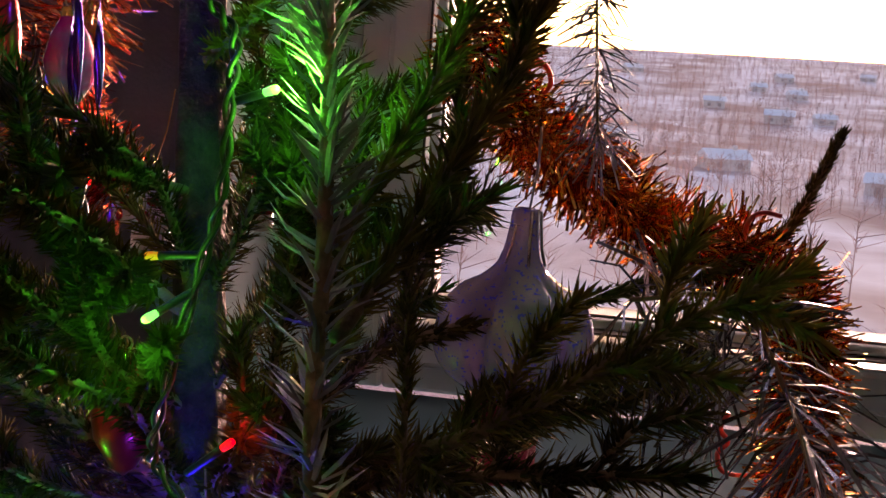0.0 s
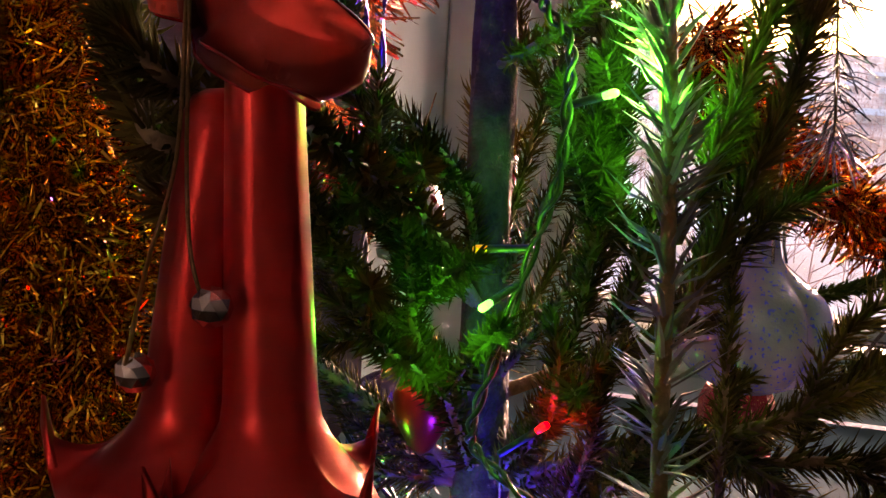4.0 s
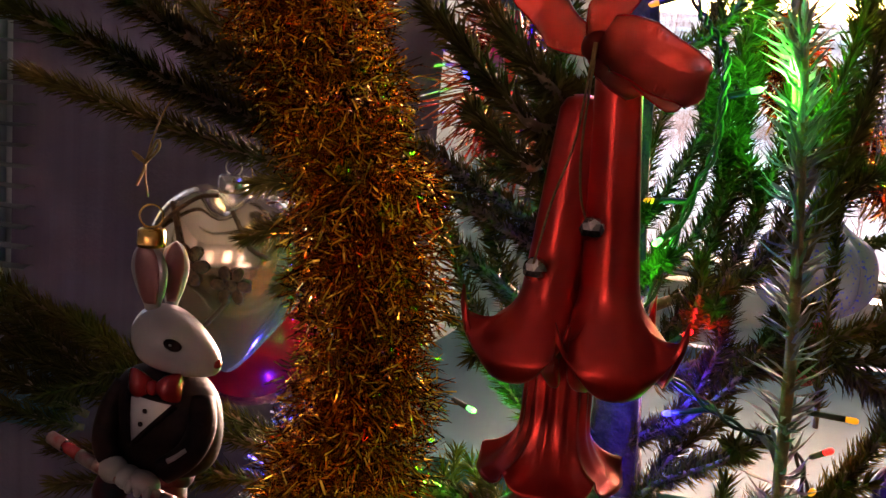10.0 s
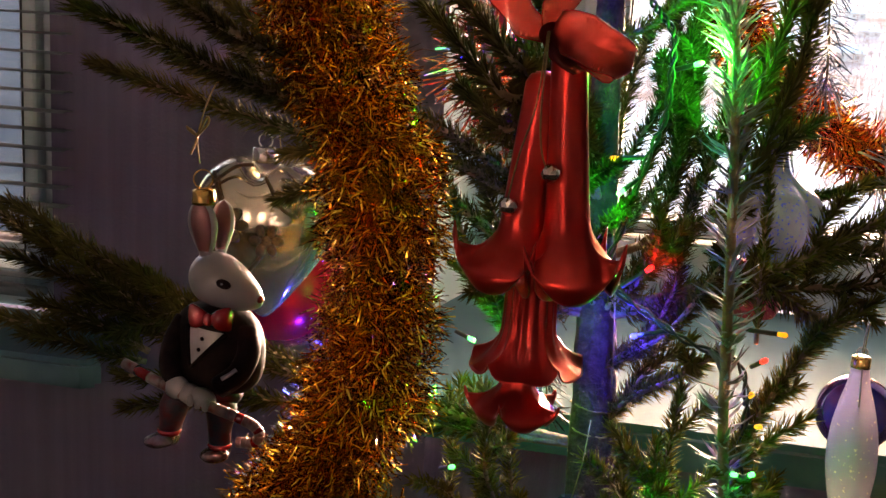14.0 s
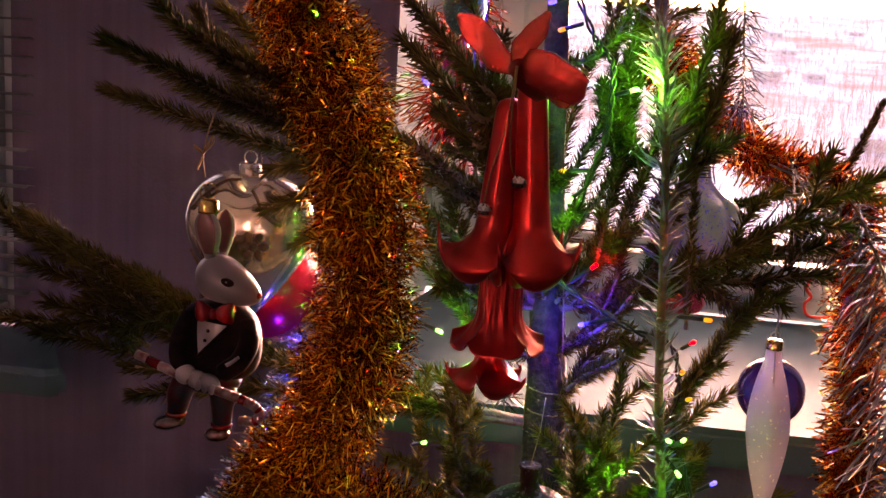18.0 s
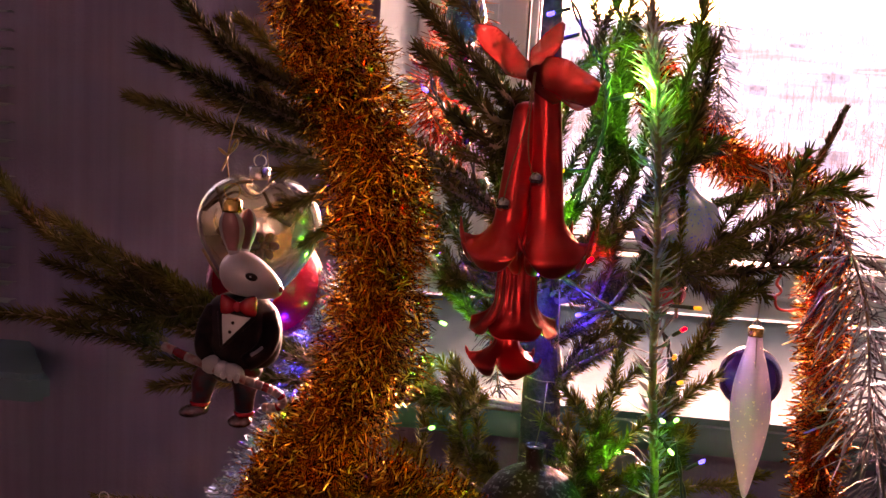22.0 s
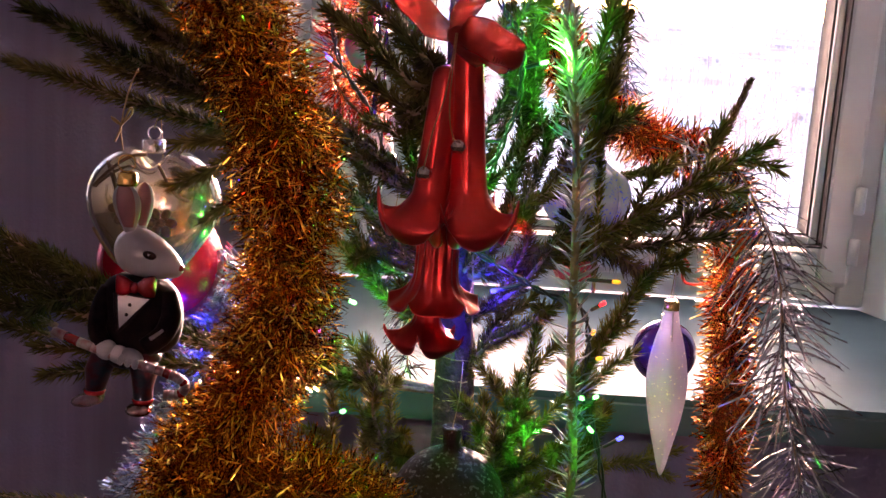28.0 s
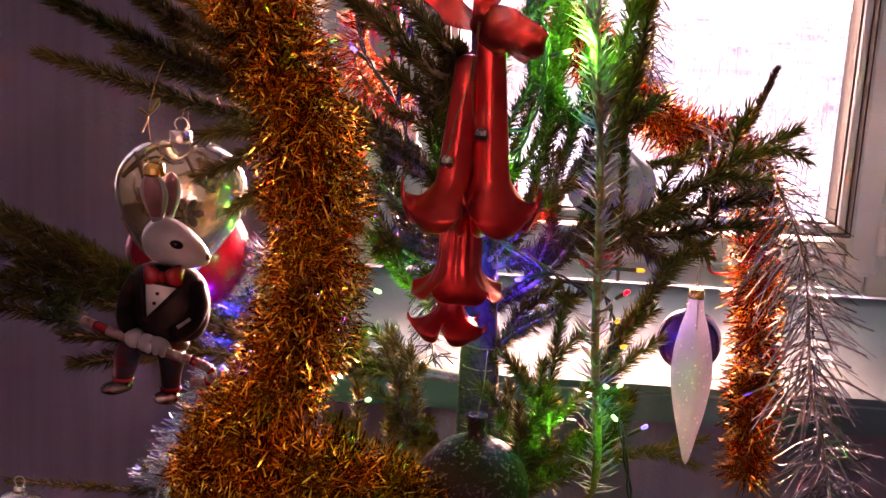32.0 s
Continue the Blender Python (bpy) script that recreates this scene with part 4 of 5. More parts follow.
tinsel("tinsel_garland", [(-0.116, 0.585, 1.215), (-0.104, 0.580, 1.175), (-0.088, 0.575, 1.138), (-0.073, 0.570, 1.105), (-0.061, 0.568, 1.070), (-0.060, 0.565, 1.040), (-0.059, 0.562, 1.010), (-0.064, 0.560, 0.980), (-0.078, 0.560, 0.950), (-0.097, 0.562, 0.922), (-0.112, 0.570, 0.890)], 0.0310, 1300, 0.00055, M_GOLD, "thick orange-gold foil tinsel hanging down the tree", 11, tilt=0.75, core=0.84, extra=((0.0315, 340, 0.0007, M_GOLDWIDE, 0.8, 0.0, 0.0, 0.9), (0.0320, 70, 0.0006, M_GOLD, 0.35, 0.0, 0.0, 0.5)))
tinsel("tinsel_garland", [(-0.115, 0.57, 0.905), (-0.09, 0.55, 0.912), (-0.056, 0.54, 0.916), (-0.025, 0.535, 0.912), (-0.004, 0.54, 0.902), (0.008, 0.555, 0.880), (0.012, 0.57, 0.86)], 0.028, 900, 0.0006, M_GOLD, "orange-gold tinsel with a few broad bright strands along a low branch", 12, tilt=0.65, core=0.76, extra=((0.028, 160, 0.0008, M_GOLDWIDE, 0.7, 0.0, 0.0, 0.85), (0.035, 11, 0.0020, M_GOLDWIDE, 0.3, 0.0, 0.9),))
tinsel("tinsel_garland", [(0.085, 0.83, 1.165), (0.103, 0.84, 1.128), (0.125, 0.85, 1.110), (0.150, 0.86, 1.095), (0.175, 0.87, 1.075), (0.209, 0.88, 1.069), (0.236, 0.87, 1.055), (0.241, 0.86, 1.035), (0.243, 0.855, 0.995), (0.249, 0.85, 0.927), (0.252, 0.84, 0.85), (0.25, 0.84, 0.81)], 0.029, 170, 0.0014, M_REDGOLD, "copper-red tinsel swinging over to hang by the window", 13, tilt=0.55, core=0.3)
tinsel("tinsel_garland", [(-0.035, 0.74, 1.19), (-0.045, 0.74, 1.157), (-0.060, 0.74, 1.129), (-0.052, 0.74, 1.105), (-0.03, 0.75, 1.085)], 0.026, 75, 0.0013, M_PINKFOIL, "pink and gold foil tinsel behind the trunk", 14)
tinsel("tinsel_garland", [(0.16, 0.69, 1.078), (0.190, 0.68, 1.082), (0.209, 0.67, 1.053), (0.226, 0.67, 1.013), (0.238, 0.67, 0.942), (0.257, 0.67, 0.876), (0.26, 0.67, 0.83)], 0.038, 22, 0.0013, M_SILVER, "sparse silver tinsel with long fine strands", 15, droop=0.40, cord=0.0008)
tinsel("tinsel_garland", [(0.134, 0.80, 1.22), (0.138, 0.80, 1.176), (0.142, 0.80, 1.132), (0.144, 0.82, 1.115)], 0.018, 30, 0.0009, M_SILVER, "short sparse silver tinsel end", 16, droop=0.3, cord=0.0006)
tinsel("tinsel_garland", [(-0.108, 0.73, 0.99), (-0.125, 0.72, 0.954), (-0.139, 0.71, 0.910), (-0.156, 0.70, 0.873), (-0.175, 0.70, 0.833)], 0.020, 110, 0.0015, M_ICEFOIL, "icy silver-blue tinsel low on the tree", 17)

# ---- ornaments ----


def loop_and_cap(parent, at, r, h, material, hook=0.004):
    c = part("cap", lathe(bmesh.new(), [(r * 0.7, 0.0), (r, 0.0), (r * 1.03, h * 0.15), (r, h * 0.9), (r * 0.8, h)], 20, pose(*at)), material, parent, "metal crown cap")
    part("loop", ring_loop(bmesh.new(), (at[0], at[1], at[2] + h + hook * 0.8), hook, 0.0004), M_WIREHOOK, c)
    return c


def thread(parent, a, b, r=0.0003, material=None):
    return part("thread", tube(bmesh.new(), [Vector(a), (Vector(a) + Vector(b)) / 2 + Vector((0.001, 0, 0)), Vector(b)], r, n=5), material or M_STRING, parent)


# the trumpet-flower cluster
flower = thing("trumpet_flower_ornament", (0.014, 0.475, 1.0), "cluster of red satin glass trumpet flowers with an organza bow", "ornament")


def trumpet(top, mouth, r_top, r_mid, lobe, tip, phase, curl=0.010, petals=4, flutes=8, ridge=0.055, flare=0.68, tuck=0.0036, label=""):
    """A tube that flares into a bowl of hanging lobes, with pointed corners curled up between them."""
    length = (Vector(mouth) - Vector(top)).length
    up = (Vector(top) - Vector(mouth)).normalized()
    ax = (Vector((1, 0, 0)) - up * up.x).normalized()
    ay = up.cross(ax)
    n = 144
    us = [0, 0.008, 0.025, 0.06, 0.12, 0.2, 0.3, 0.4, 0.48, 0.54, 0.60, 0.65, 0.695, 0.735, 0.77, 0.80, 0.83, 0.86, 0.885, 0.91, 0.93, 0.95, 0.97, 0.985, 1.0]

    def point(u, a, inner):
        w = ((a - radians(phase)) * petals / (2 * math.pi)) % 1.0
        tri = abs(2 * w - 1)
        p = tri ** 5
        flute = 1 + ridge * math.cos(flutes * (a - radians(phase))) * min(1, u * 3) * max(0.0, 1 - u * 1.05)
        if u < 0.06:
            r = r_top * math.sqrt(max(0.0, 1 - (1 - u / 0.06) ** 2))
        else:
            r = r_top + (r_mid - r_top) * min(1, (u - 0.06) / 0.75) ** 1.2
        s = max(0.0, (u - flare) / (1 - flare))
        g = min(1.0, max(0.0, (s - 0.10) / 0.72))
        bowl = 0.12 * s + 0.88 * g * g * (3 - 2 * g) if tuck > 0 else 0.1 * s + 0.9 * s ** 2.3
        wing = 0.12 * s + 0.88 * g ** 1.9
        r = r * flute + (lobe - r_mid) * (1 - p) * bowl + (tip - r_mid) * p * wing
        r -= max(0.0, tuck) * (1 - p) * max(0.0, (s - 0.68) / 0.32) ** 2
        z = -length * u + (max(0.0, -tuck) * (1 - tri) * s ** 4) + curl * (0.22 * tri ** 2 + 0.50 * tri ** 5 + 0.28 * tri ** 14) * s ** 3.2
        if inner:
            r, z = max(r - 0.0007, 0.0001), z - 0.0002
        return Vector(top) + ax * (r * math.cos(a)) + ay * (r * math.sin(a)) + up * z

    bm = bmesh.new()
    rows = []
    for u in us:
        rows.append([bm.verts.new(point(u, 2 * math.pi * k / n, False)) for k in range(n)])
    for u in us[:4:-1]:
        rows.append([bm.verts.new(point(u, 2 * math.pi * k / n, True)) for k in range(n)])
    for a, b in zip(rows, rows[1:]):
        for k in range(n):
            bm.faces.new((a[k], a[(k + 1) % n], b[(k + 1) % n], b[k]))
    bm.faces.new(rows[-1])
    bmesh.ops.recalc_face_normals(bm, faces=bm.faces)
    return part("trumpet_flower", bm, M_REDGLASS, flower, label)


trumpet((0.0162, 0.4862, 1.1345), (0.0100, 0.4830, 1.0575), 0.0066, 0.0080, 0.0204, 0.0242, -160, 0.0222, 4, 6)
trumpet((0.0238, 0.4820, 1.1460), (0.0296, 0.4810, 1.0575), 0.0062, 0.0082, 0.0192, 0.0246, -30, 0.0215, 4, 5)
trumpet((0.0165, 0.4890, 1.0900), (0.0163, 0.4890, 1.0258), 0.0080, 0.0098, 0.0208, 0.0212, -122, 0.0072, 5, 15, 0.13, 0.72, -0.0020)
trumpet((0.0150, 0.4890, 1.0500), (0.0130, 0.4890, 1.0065), 0.0050, 0.0060, 0.0160, 0.0198, -100, 0.0125, 5, 10, 0.10, 0.60)


def ribbon(pts, widths, across, label=""):
    """A strip of cloth with its own thickness."""
    path = smooth_path(pts, 7)
    n = len(path)
    bm = bmesh.new()
    rows = []
    for i, p in enumerate(path):
        f = i / (n - 1) * (len(widths) - 1)
        k = min(int(f), len(widths) - 2)
        w = widths[k] + (widths[k + 1] - widths[k]) * (f - k)
        a = (across[k] + (across[k + 1] - across[k]) * (f - k)).normalized()
        t = (path[min(i + 1, n - 1)] - path[max(i - 1, 0)]).normalized()
        nn = t.cross(a).normalized()
        rows.append([bm.verts.new(p + a * w * s + nn * (0.0016 * math.sin(3.2 * s * 3 + i * 0.5) * min(1, w / 0.006)) + nn * o)
                     for o, ss in ((0.00012, (-1, -0.5, 0, 0.5, 1)), (-0.00012, (1, 0.5, 0, -0.5, -1))) for s in ss])
    for a, b in zip(rows, rows[1:]):
        for k in range(10):
            bm.faces.new((a[k], a[(k + 1) % 10], b[(k + 1) % 10], b[k]))
    bm.faces.new(rows[0][::-1])
    bm.faces.new(rows[-1])
    bmesh.ops.recalc_face_normals(bm, faces=bm.faces)
    strip = part("ribbon", bm, M_RIBBON, flower, label or "sheer red organza ribbon")
    for side in (-1, 1):
        line = []
        for i, p in enumerate(path):
            f = i / (n - 1) * (len(widths) - 1)
            k = min(int(f), len(widths) - 2)
            w = widths[k] + (widths[k + 1] - widths[k]) * (f - k)
            a = (across[k] + (across[k + 1] - across[k]) * (f - k)).normalized()
            t = (path[min(i + 1, n - 1)] - path[max(i - 1, 0)]).normalized()
            nn = t.cross(a).normalized()
            line.append(p + a * w * side + nn * (0.0016 * math.sin(3.2 * side * 3 + i * 0.5) * min(1, w / 0.006)))
        part("ribbon_edge", tube(bmesh.new(), line, 0.00028, n=5), M_BOWRED, strip)
    return strip


K = (0.0185, 0.472, 1.147)
V = Vector
ribbon([K, (0.007, 0.480, 1.152), (-0.003, 0.496, 1.161), (-0.0125, 0.508, 1.167)], [0.0030, 0.0062, 0.0060, 0.0014], [V((0, 0, 1)), V((0.35, 0, 1)), V((0.5, -0.2, 1)), V((0.6, 0, 1))])
ribbon([K, (0.020, 0.469, 1.155), (0.0245, 0.472, 1.162), (0.0285, 0.478, 1.170)], [0.0030, 0.0048, 0.0044, 0.0010], [V((1, 0, -0.3)), V((1, 0.3, -0.4)), V((1, 0, -0.3)), V((1, 0, -0.2))])
ribbon([K, (0.023, 0.464, 1.148), (0.032, 0.460, 1.146), (0.0410, 0.461, 1.141), (0.0445, 0.466, 1.138), (0.038, 0.471, 1.139), (0.028, 0.472, 1.143), (0.020, 0.472, 1.146)], [0.0034, 0.0066, 0.0082, 0.0066, 0.0052, 0.0062, 0.0052, 0.003], [V((0, 0.1, 1)), V((0.05, 0.2, 1)), V((0.12, 0.25, 1)), V((0.5, 0.4, 0.9)), V((0.6, 0.4, 0.8)), V((0.3, 0.3, 1)), V((0.1, 0.2, 1)), V((0, 0.1, 1))])
ribbon([K, (0.0235, 0.468, 1.142), (0.030, 0.470, 1.136)], [0.0035, 0.0050, 0.0034], [V((1, 0, 0.4)), V((1, 0, 0.6)), V((1, 0, 0.5))])
part("knot", blob(bmesh.new(), K, (0.0042, 0.0035, 0.0042)), M_RIBBON, flower)
B1, B2 = (0.0220, 0.4700, 1.1015), (0.0085, 0.4715, 1.0890)
part("bead_string", tube(bmesh.new(), smooth_path([(0.0185, 0.467, 1.148), (0.0172, 0.470, 1.124), (0.0182, 0.470, 1.110), (0.021, 0.469, 1.102)], 6), 0.00035, n=5), M_STRING, flower)
part("bead_string", tube(bmesh.new(), smooth_path([(0.0180, 0.467, 1.148), (0.0155, 0.470, 1.124), (0.0110, 0.470, 1.107), (0.008, 0.469, 1.090)], 6), 0.00035, n=5), M_STRING, flower)
for c in (B1, B2):
    bead = bmesh.new()
    bmesh.ops.create_icosphere(bead, subdivisions=2, radius=0.0034, matrix=pose(*c))
    part("bead", bead, M_CHROME, flower, "small faceted silver bead", smooth=False)

# the rabbit figurine: one mesh
RB = bmesh.new()
RW, RE, RK, RR, RT, RS, RC, RG = range(8)


def loft(bm, rows, across, up, mat_index, n=28):
    """Rings (centre, half across, half up) joined into one closed skin."""
    rings = [[bm.verts.new(Vector(c) + across * (a * math.cos(q)) + up * (b * math.sin(q))) for q in (2 * math.pi * k / n for k in range(n))] for c, a, b in rows]
    made = [bm.faces.new((p[k], p[(k + 1) % n], q[(k + 1) % n], q[k])) for p, q in zip(rings, rings[1:]) for k in range(n)]
    made += [bm.faces.new(rings[0][::-1]), bm.faces.new(rings[-1])]
    for f in made:
        f.material_index = mat_index


def eased(rows, steps=4):
    """The rows of a loft, with smooth rows put in between."""
    c = smooth_path([r[0] for r in rows], steps)
    ab = smooth_path([(r[1], r[2], 0) for r in rows], steps)
    return [(p, max(q.x, 0.0002), max(q.y, 0.0002)) for p, q in zip(c, ab)]


AX, AY, AZ = Vector((1, 0, 0)), Vector((0, 1, 0)), Vector((0, 0, 1))
# head, from the nape to the nose
loft(RB, eased([((-0.1466, 0.560, 1.0300), 0.0006, 0.0006), ((-0.1456, 0.560, 1.0296), 0.0058, 0.0056), ((-0.1420, 0.560, 1.0291), 0.0103, 0.0100), ((-0.1360, 0.5597, 1.0288), 0.0127, 0.0121), ((-0.1300, 0.5593, 1.0279), 0.0128, 0.0120), ((-0.1240, 0.5588, 1.0261), 0.0112, 0.0106), ((-0.1180, 0.5582, 1.0240), 0.0081, 0.0078), ((-0.1140, 0.5578, 1.0224), 0.0050, 0.0050), ((-0.1121, 0.5575, 1.0216), 0.0024, 0.0026), ((-0.1115, 0.5575, 1.0214), 0.0005, 0.0005)]), AY, AZ, RW, 32)
blob(RB, (-0.1122, 0.5563, 1.0222), (0.0016, 0.0024, 0.0018), (0, 25, 0), RR, 12)
# ears: a leaf-shaped shell with a dark pink hollow
for x0, y0, xt, wide, turn, deep in ((-0.1385, 0.5570, -0.1415, 0.0070, 0.0, 0.0030), (-0.1345, 0.5640, -0.1335, 0.0054, 0.35, 0.0028)):
    spread = Vector((math.cos(turn), math.sin(turn), 0))
    face = Vector((math.sin(turn), -math.cos(turn), 0))
    shape = ((0.0, 0.38), (0.12, 0.50), (0.3, 0.78), (0.5, 0.98), (0.66, 1.0), (0.82, 0.82), (0.93, 0.52), (1.0, 0.06))
    spine = [Vector((x0 + (xt - x0) * f, y0, 1.0385 + 0.0255 * f)) for f, _ in shape]
    loft(RB, eased([(c, wide * g, deep * (0.5 + 0.5 * g)) for c, (_, g) in zip(spine, shape)], 3), spread, face, RW, 20)
    loft(RB, eased([(c + face * deep * 0.62 + AZ * 0.0002, wide * 0.70 * g, deep * 0.5 * g) for c, (_, g) in zip(spine[1:], shape[1:])], 3), spread, face, RE, 16)
# eye: dark rim, iris and a light spot
blob(RB, (-0.1262, 0.5477, 1.0296), (0.0036, 0.0014, 0.0022), (0, 14, 6), RK, 14)
blob(RB, (-0.1262, 0.5459, 1.0301), (0.0006, 0.0004, 0.0005), (0, 0, 0), RW, 8)
# bow tie
for side in (-1, 1):
    loft(RB, eased([((-0.1335 + side * 0.0008, 0.5500, 1.0125), 0.0024, 0.0022), ((-0.1335 + side * 0.0050, 0.5492, 1.0128), 0.0050, 0.0036), ((-0.1335 + side * 0.0092, 0.5505, 1.0130), 0.0056, 0.0030), ((-0.1335 + side * 0.0102, 0.5515, 1.0127), 0.0040, 0.0012)], 3), AZ, AY, RR, 18)
blob(RB, (-0.1335, 0.5485, 1.0124), (0.0026, 0.0026, 0.0030), (0, 0, 0), RR, 14)
# tailcoat
COAT = [(1.0165, -0.1352, 0.0090, 0.0080), (1.0135, -0.1350, 0.0150, 0.0112), (1.0085, -0.1343, 0.0192, 0.0136), (1.0020, -0.1335, 0.0208, 0.0150), (0.9940, -0.1325, 0.0206, 0.0156), (0.9870, -0.1322, 0.0196, 0.0152), (0.9815, -0.1325, 0.0180, 0.0142), (0.9775, -0.1330, 0.0150, 0.0118)]
loft(RB, eased([((cx, 0.562, z), a, b) for z, cx, a, b in COAT]), AX, AY, RK, 36)


def on_coat(x, z, out):
    for (z1, c1, a1, b1), (z0, c0, a0, b0) in zip(COAT, COAT[1:]):
        if z0 <= z <= z1:
            f = (z - z0) / (z1 - z0)
            cx, a, b = c0 + (c1 - c0) * f, a0 + (a1 - a0) * f, b0 + (b1 - b0) * f
            return Vector((x, 0.562 - (b + out) * math.sqrt(max(0.05, 1 - ((x - cx) / (a + out)) ** 2)), z))
    return Vector((x, 0.55, z))


# shirt front: a three-cornered patch proud of the coat, with two buttons
tl, tr, low = (-0.1432, 1.0092), (-0.1245, 1.0068), (-0.1412, 0.9895)
patch = []
for i in range(9):
    f = i / 8
    a = (tl[0] + (low[0] - tl[0]) * f, tl[1] + (low[1] - tl[1]) * f)
    b = (tr[0] + (low[0] - tr[0]) * f, tr[1] + (low[1] - tr[1]) * f)
    patch.append([RB.verts.new(on_coat(a[0] + (b[0] - a[0]) * k / 6, a[1] + (b[1] - a[1]) * k / 6, 0.0008)) for k in range(7)])
for p, q in zip(patch, patch[1:]):
    for k in range(6):
        RB.faces.new((p[k], q[k], q[k + 1], p[k + 1])).material_index = RW
for x, z in ((-0.1352, 1.0040), (-0.1366, 0.9990)):
    blob(RB, on_coat(x, z, 0.0012), (0.0010, 0.0008, 0.0010), (0, 0, 0), RK, 8)
# lapels along the shirt
for a, b in ((tl, low), (tr, low)):
    tube(RB, [on_coat(a[0] + (b[0] - a[0]) * k / 6, a[1] + (b[1] - a[1]) * k / 6, 0.0009) for k in range(7)], 0.0013, 0.0009, 8, RK)
# sleeves, gloves
tube(RB, smooth_path([(-0.1485, 0.559, 1.0085), (-0.1520, 0.554, 0.9995), (-0.1522, 0.5495, 0.9895), (-0.1485, 0.5465, 0.9825)], 6), 0.0052, 0.0046, 14, RK)
tube(RB, smooth_path([(-0.1190, 0.558, 1.0070), (-0.1155, 0.552, 0.9985), (-0.1185, 0.5475, 0.9895), (-0.1270, 0.5455, 0.9825)], 6), 0.0056, 0.0050, 14, RK)
tube(RB, smooth_path([(-0.1235, 0.5412, 0.9885), (-0.1205, 0.5420, 0.9905), (-0.1175, 0.5430, 0.9930)], 4), 0.0010, 0.0008, 8, RW)
blob(RB, (-0.1462, 0.5450, 0.9805), (0.0056, 0.0055, 0.0052), (0, 20, 0), RW)
blob(RB, (-0.1400, 0.5445, 0.9785), (0.0052, 0.0052, 0.0046), (0, 10, 0), RW)
blob(RB, (-0.1335, 0.5440, 0.9775), (0.0064, 0.0052, 0.0044), (0, 22, 0), RW)
for k in range(3):
    blob(RB, (-0.1375 + 0.0036 * k, 0.5402, 0.9770 - 0.0008 * k), (0.0019, 0.0018, 0.0030), (0, 12, 0), RW, 10)
# cane with slanting stripes
cane = smooth_path([(-0.1745, 0.550, 0.9868), (-0.153, 0.544, 0.9815), (-0.1315, 0.542, 0.9755), (-0.1165, 0.542, 0.9715), (-0.1085, 0.542, 0.9685), (-0.1055, 0.542, 0.9645), (-0.1085, 0.542, 0.9605), (-0.1160, 0.542, 0.9598)], 9)
for k in range(0, len(cane) - 1, 3):
    tube(RB, cane[k:k + 4], 0.0025, 0.0025, 10, RR if (k // 3) % 4 == 1 else RC)
# trousers, cuffs and shoes
blob(RB, (-0.1400, 0.563, 0.9745), (0.0175, 0.0130, 0.0085), (0, 4, 0), RT)
for x, xm, xf, zf, toe in ((-0.1500, -0.1535, -0.1555, 0.9545, -0.0050), (-0.1335, -0.1305, -0.1305, 0.9510, -0.0022)):
    loft(RB, eased([((x, 0.561, 0.9740), 0.0085, 0.0085), ((xm, 0.558, 0.9665), 0.0072, 0.0070), (((xm + xf) / 2, 0.557, 0.9590), 0.0056, 0.0056), ((xf, 0.557, zf), 0.0050, 0.0050)], 4), AX, AY, RT, 18)
    lathe(RB, [(0.0042, -0.0012), (0.0056, -0.0010), (0.0058, 0.0008), (0.0046, 0.0012)], 18, pose(xf, 0.557, zf), None, RR)
    blob(RB, (xf + toe * 0.7, 0.5545, zf - 0.0045), (0.0060 - toe * 0.4, 0.0062, 0.0036), (0, -10 if toe < -0.004 else -4, 0), RS)
    blob(RB, (xf + 0.001, 0.5580, zf - 0.0035), (0.0038, 0.0042, 0.0040), (0, 0, 0), RS, 14)
lathe(RB, [(0.0035, 0.0), (0.0052, 0.0002), (0.0053, 0.0015), (0.0050, 0.0062), (0.0036, 0.0072)], 20, pose(-0.1405, 0.558, 1.0622), None, RG)
ring_loop(RB, (-0.1408, 0.558, 1.0735), 0.0042, 0.0004, (90, 0, 20), RG)
rabbit = tagged(link_mesh("rabbit_figurine", RB, [M_WHITE, M_EARPINK, M_BLACK, M_BOWRED, M_TROUSER, M_SHOE, M_CANE, M_GOLDCAP]), "glazed white rabbit figurine in a dark tailcoat holding a cane", "figurine")
hang = thing("hanging_loop", (-0.143, 0.56, 1.08), "thin golden thread tied with a small bow", "thread")
part("thread", tube(bmesh.new(), smooth_path([(-0.1435, 0.56, 1.080), (-0.1445, 0.56, 1.092), (-0.144, 0.57, 1.108), (-0.143, 0.585, 1.12)], 5), 0.0004, n=5), M_STRING, hang)
part("thread_bow", tube(bmesh.new(), smooth_path([(-0.1445, 0.559, 1.092), (-0.139, 0.558, 1.098), (-0.1395, 0.558, 1.101), (-0.1445, 0.559, 1.093), (-0.149, 0.558, 1.096), (-0.1445, 0.559, 1.092), (-0.147, 0.558, 1.084)], 5), 0.0006, n=5), M_STRING, hang)

# the champagne heart
heart = thing("heart_ornament", (-0.158, 0.680, 1.0), "champagne mirror-glass heart with glitter flowers and ribbons", "ornament")
hb = bmesh.new()
bmesh.ops.create_uvsphere(hb, u_segments=48, v_segments=32, radius=1)
for v in hb.verts:
    x, y, z = v.co
    cleft = math.exp(-(x / 0.22) ** 2) * max(0, z) ** 3
    taper = 1.0 if z > 0.1 else 1.0 - 0.62 * ((0.1 - z) / 1.1) ** 1.35
    v.co = Vector((-0.158 + 0.0405 * x * taper * 1.02, 0.680 + 0.027 * y * taper, 1.030 + 0.039 * z + (0.005 * abs(x) if z > 0 else 0) - 0.010 * cleft + (0 if z > 0 else 0.014 * z)))
part("glass_heart", hb, M_HEART, heart)
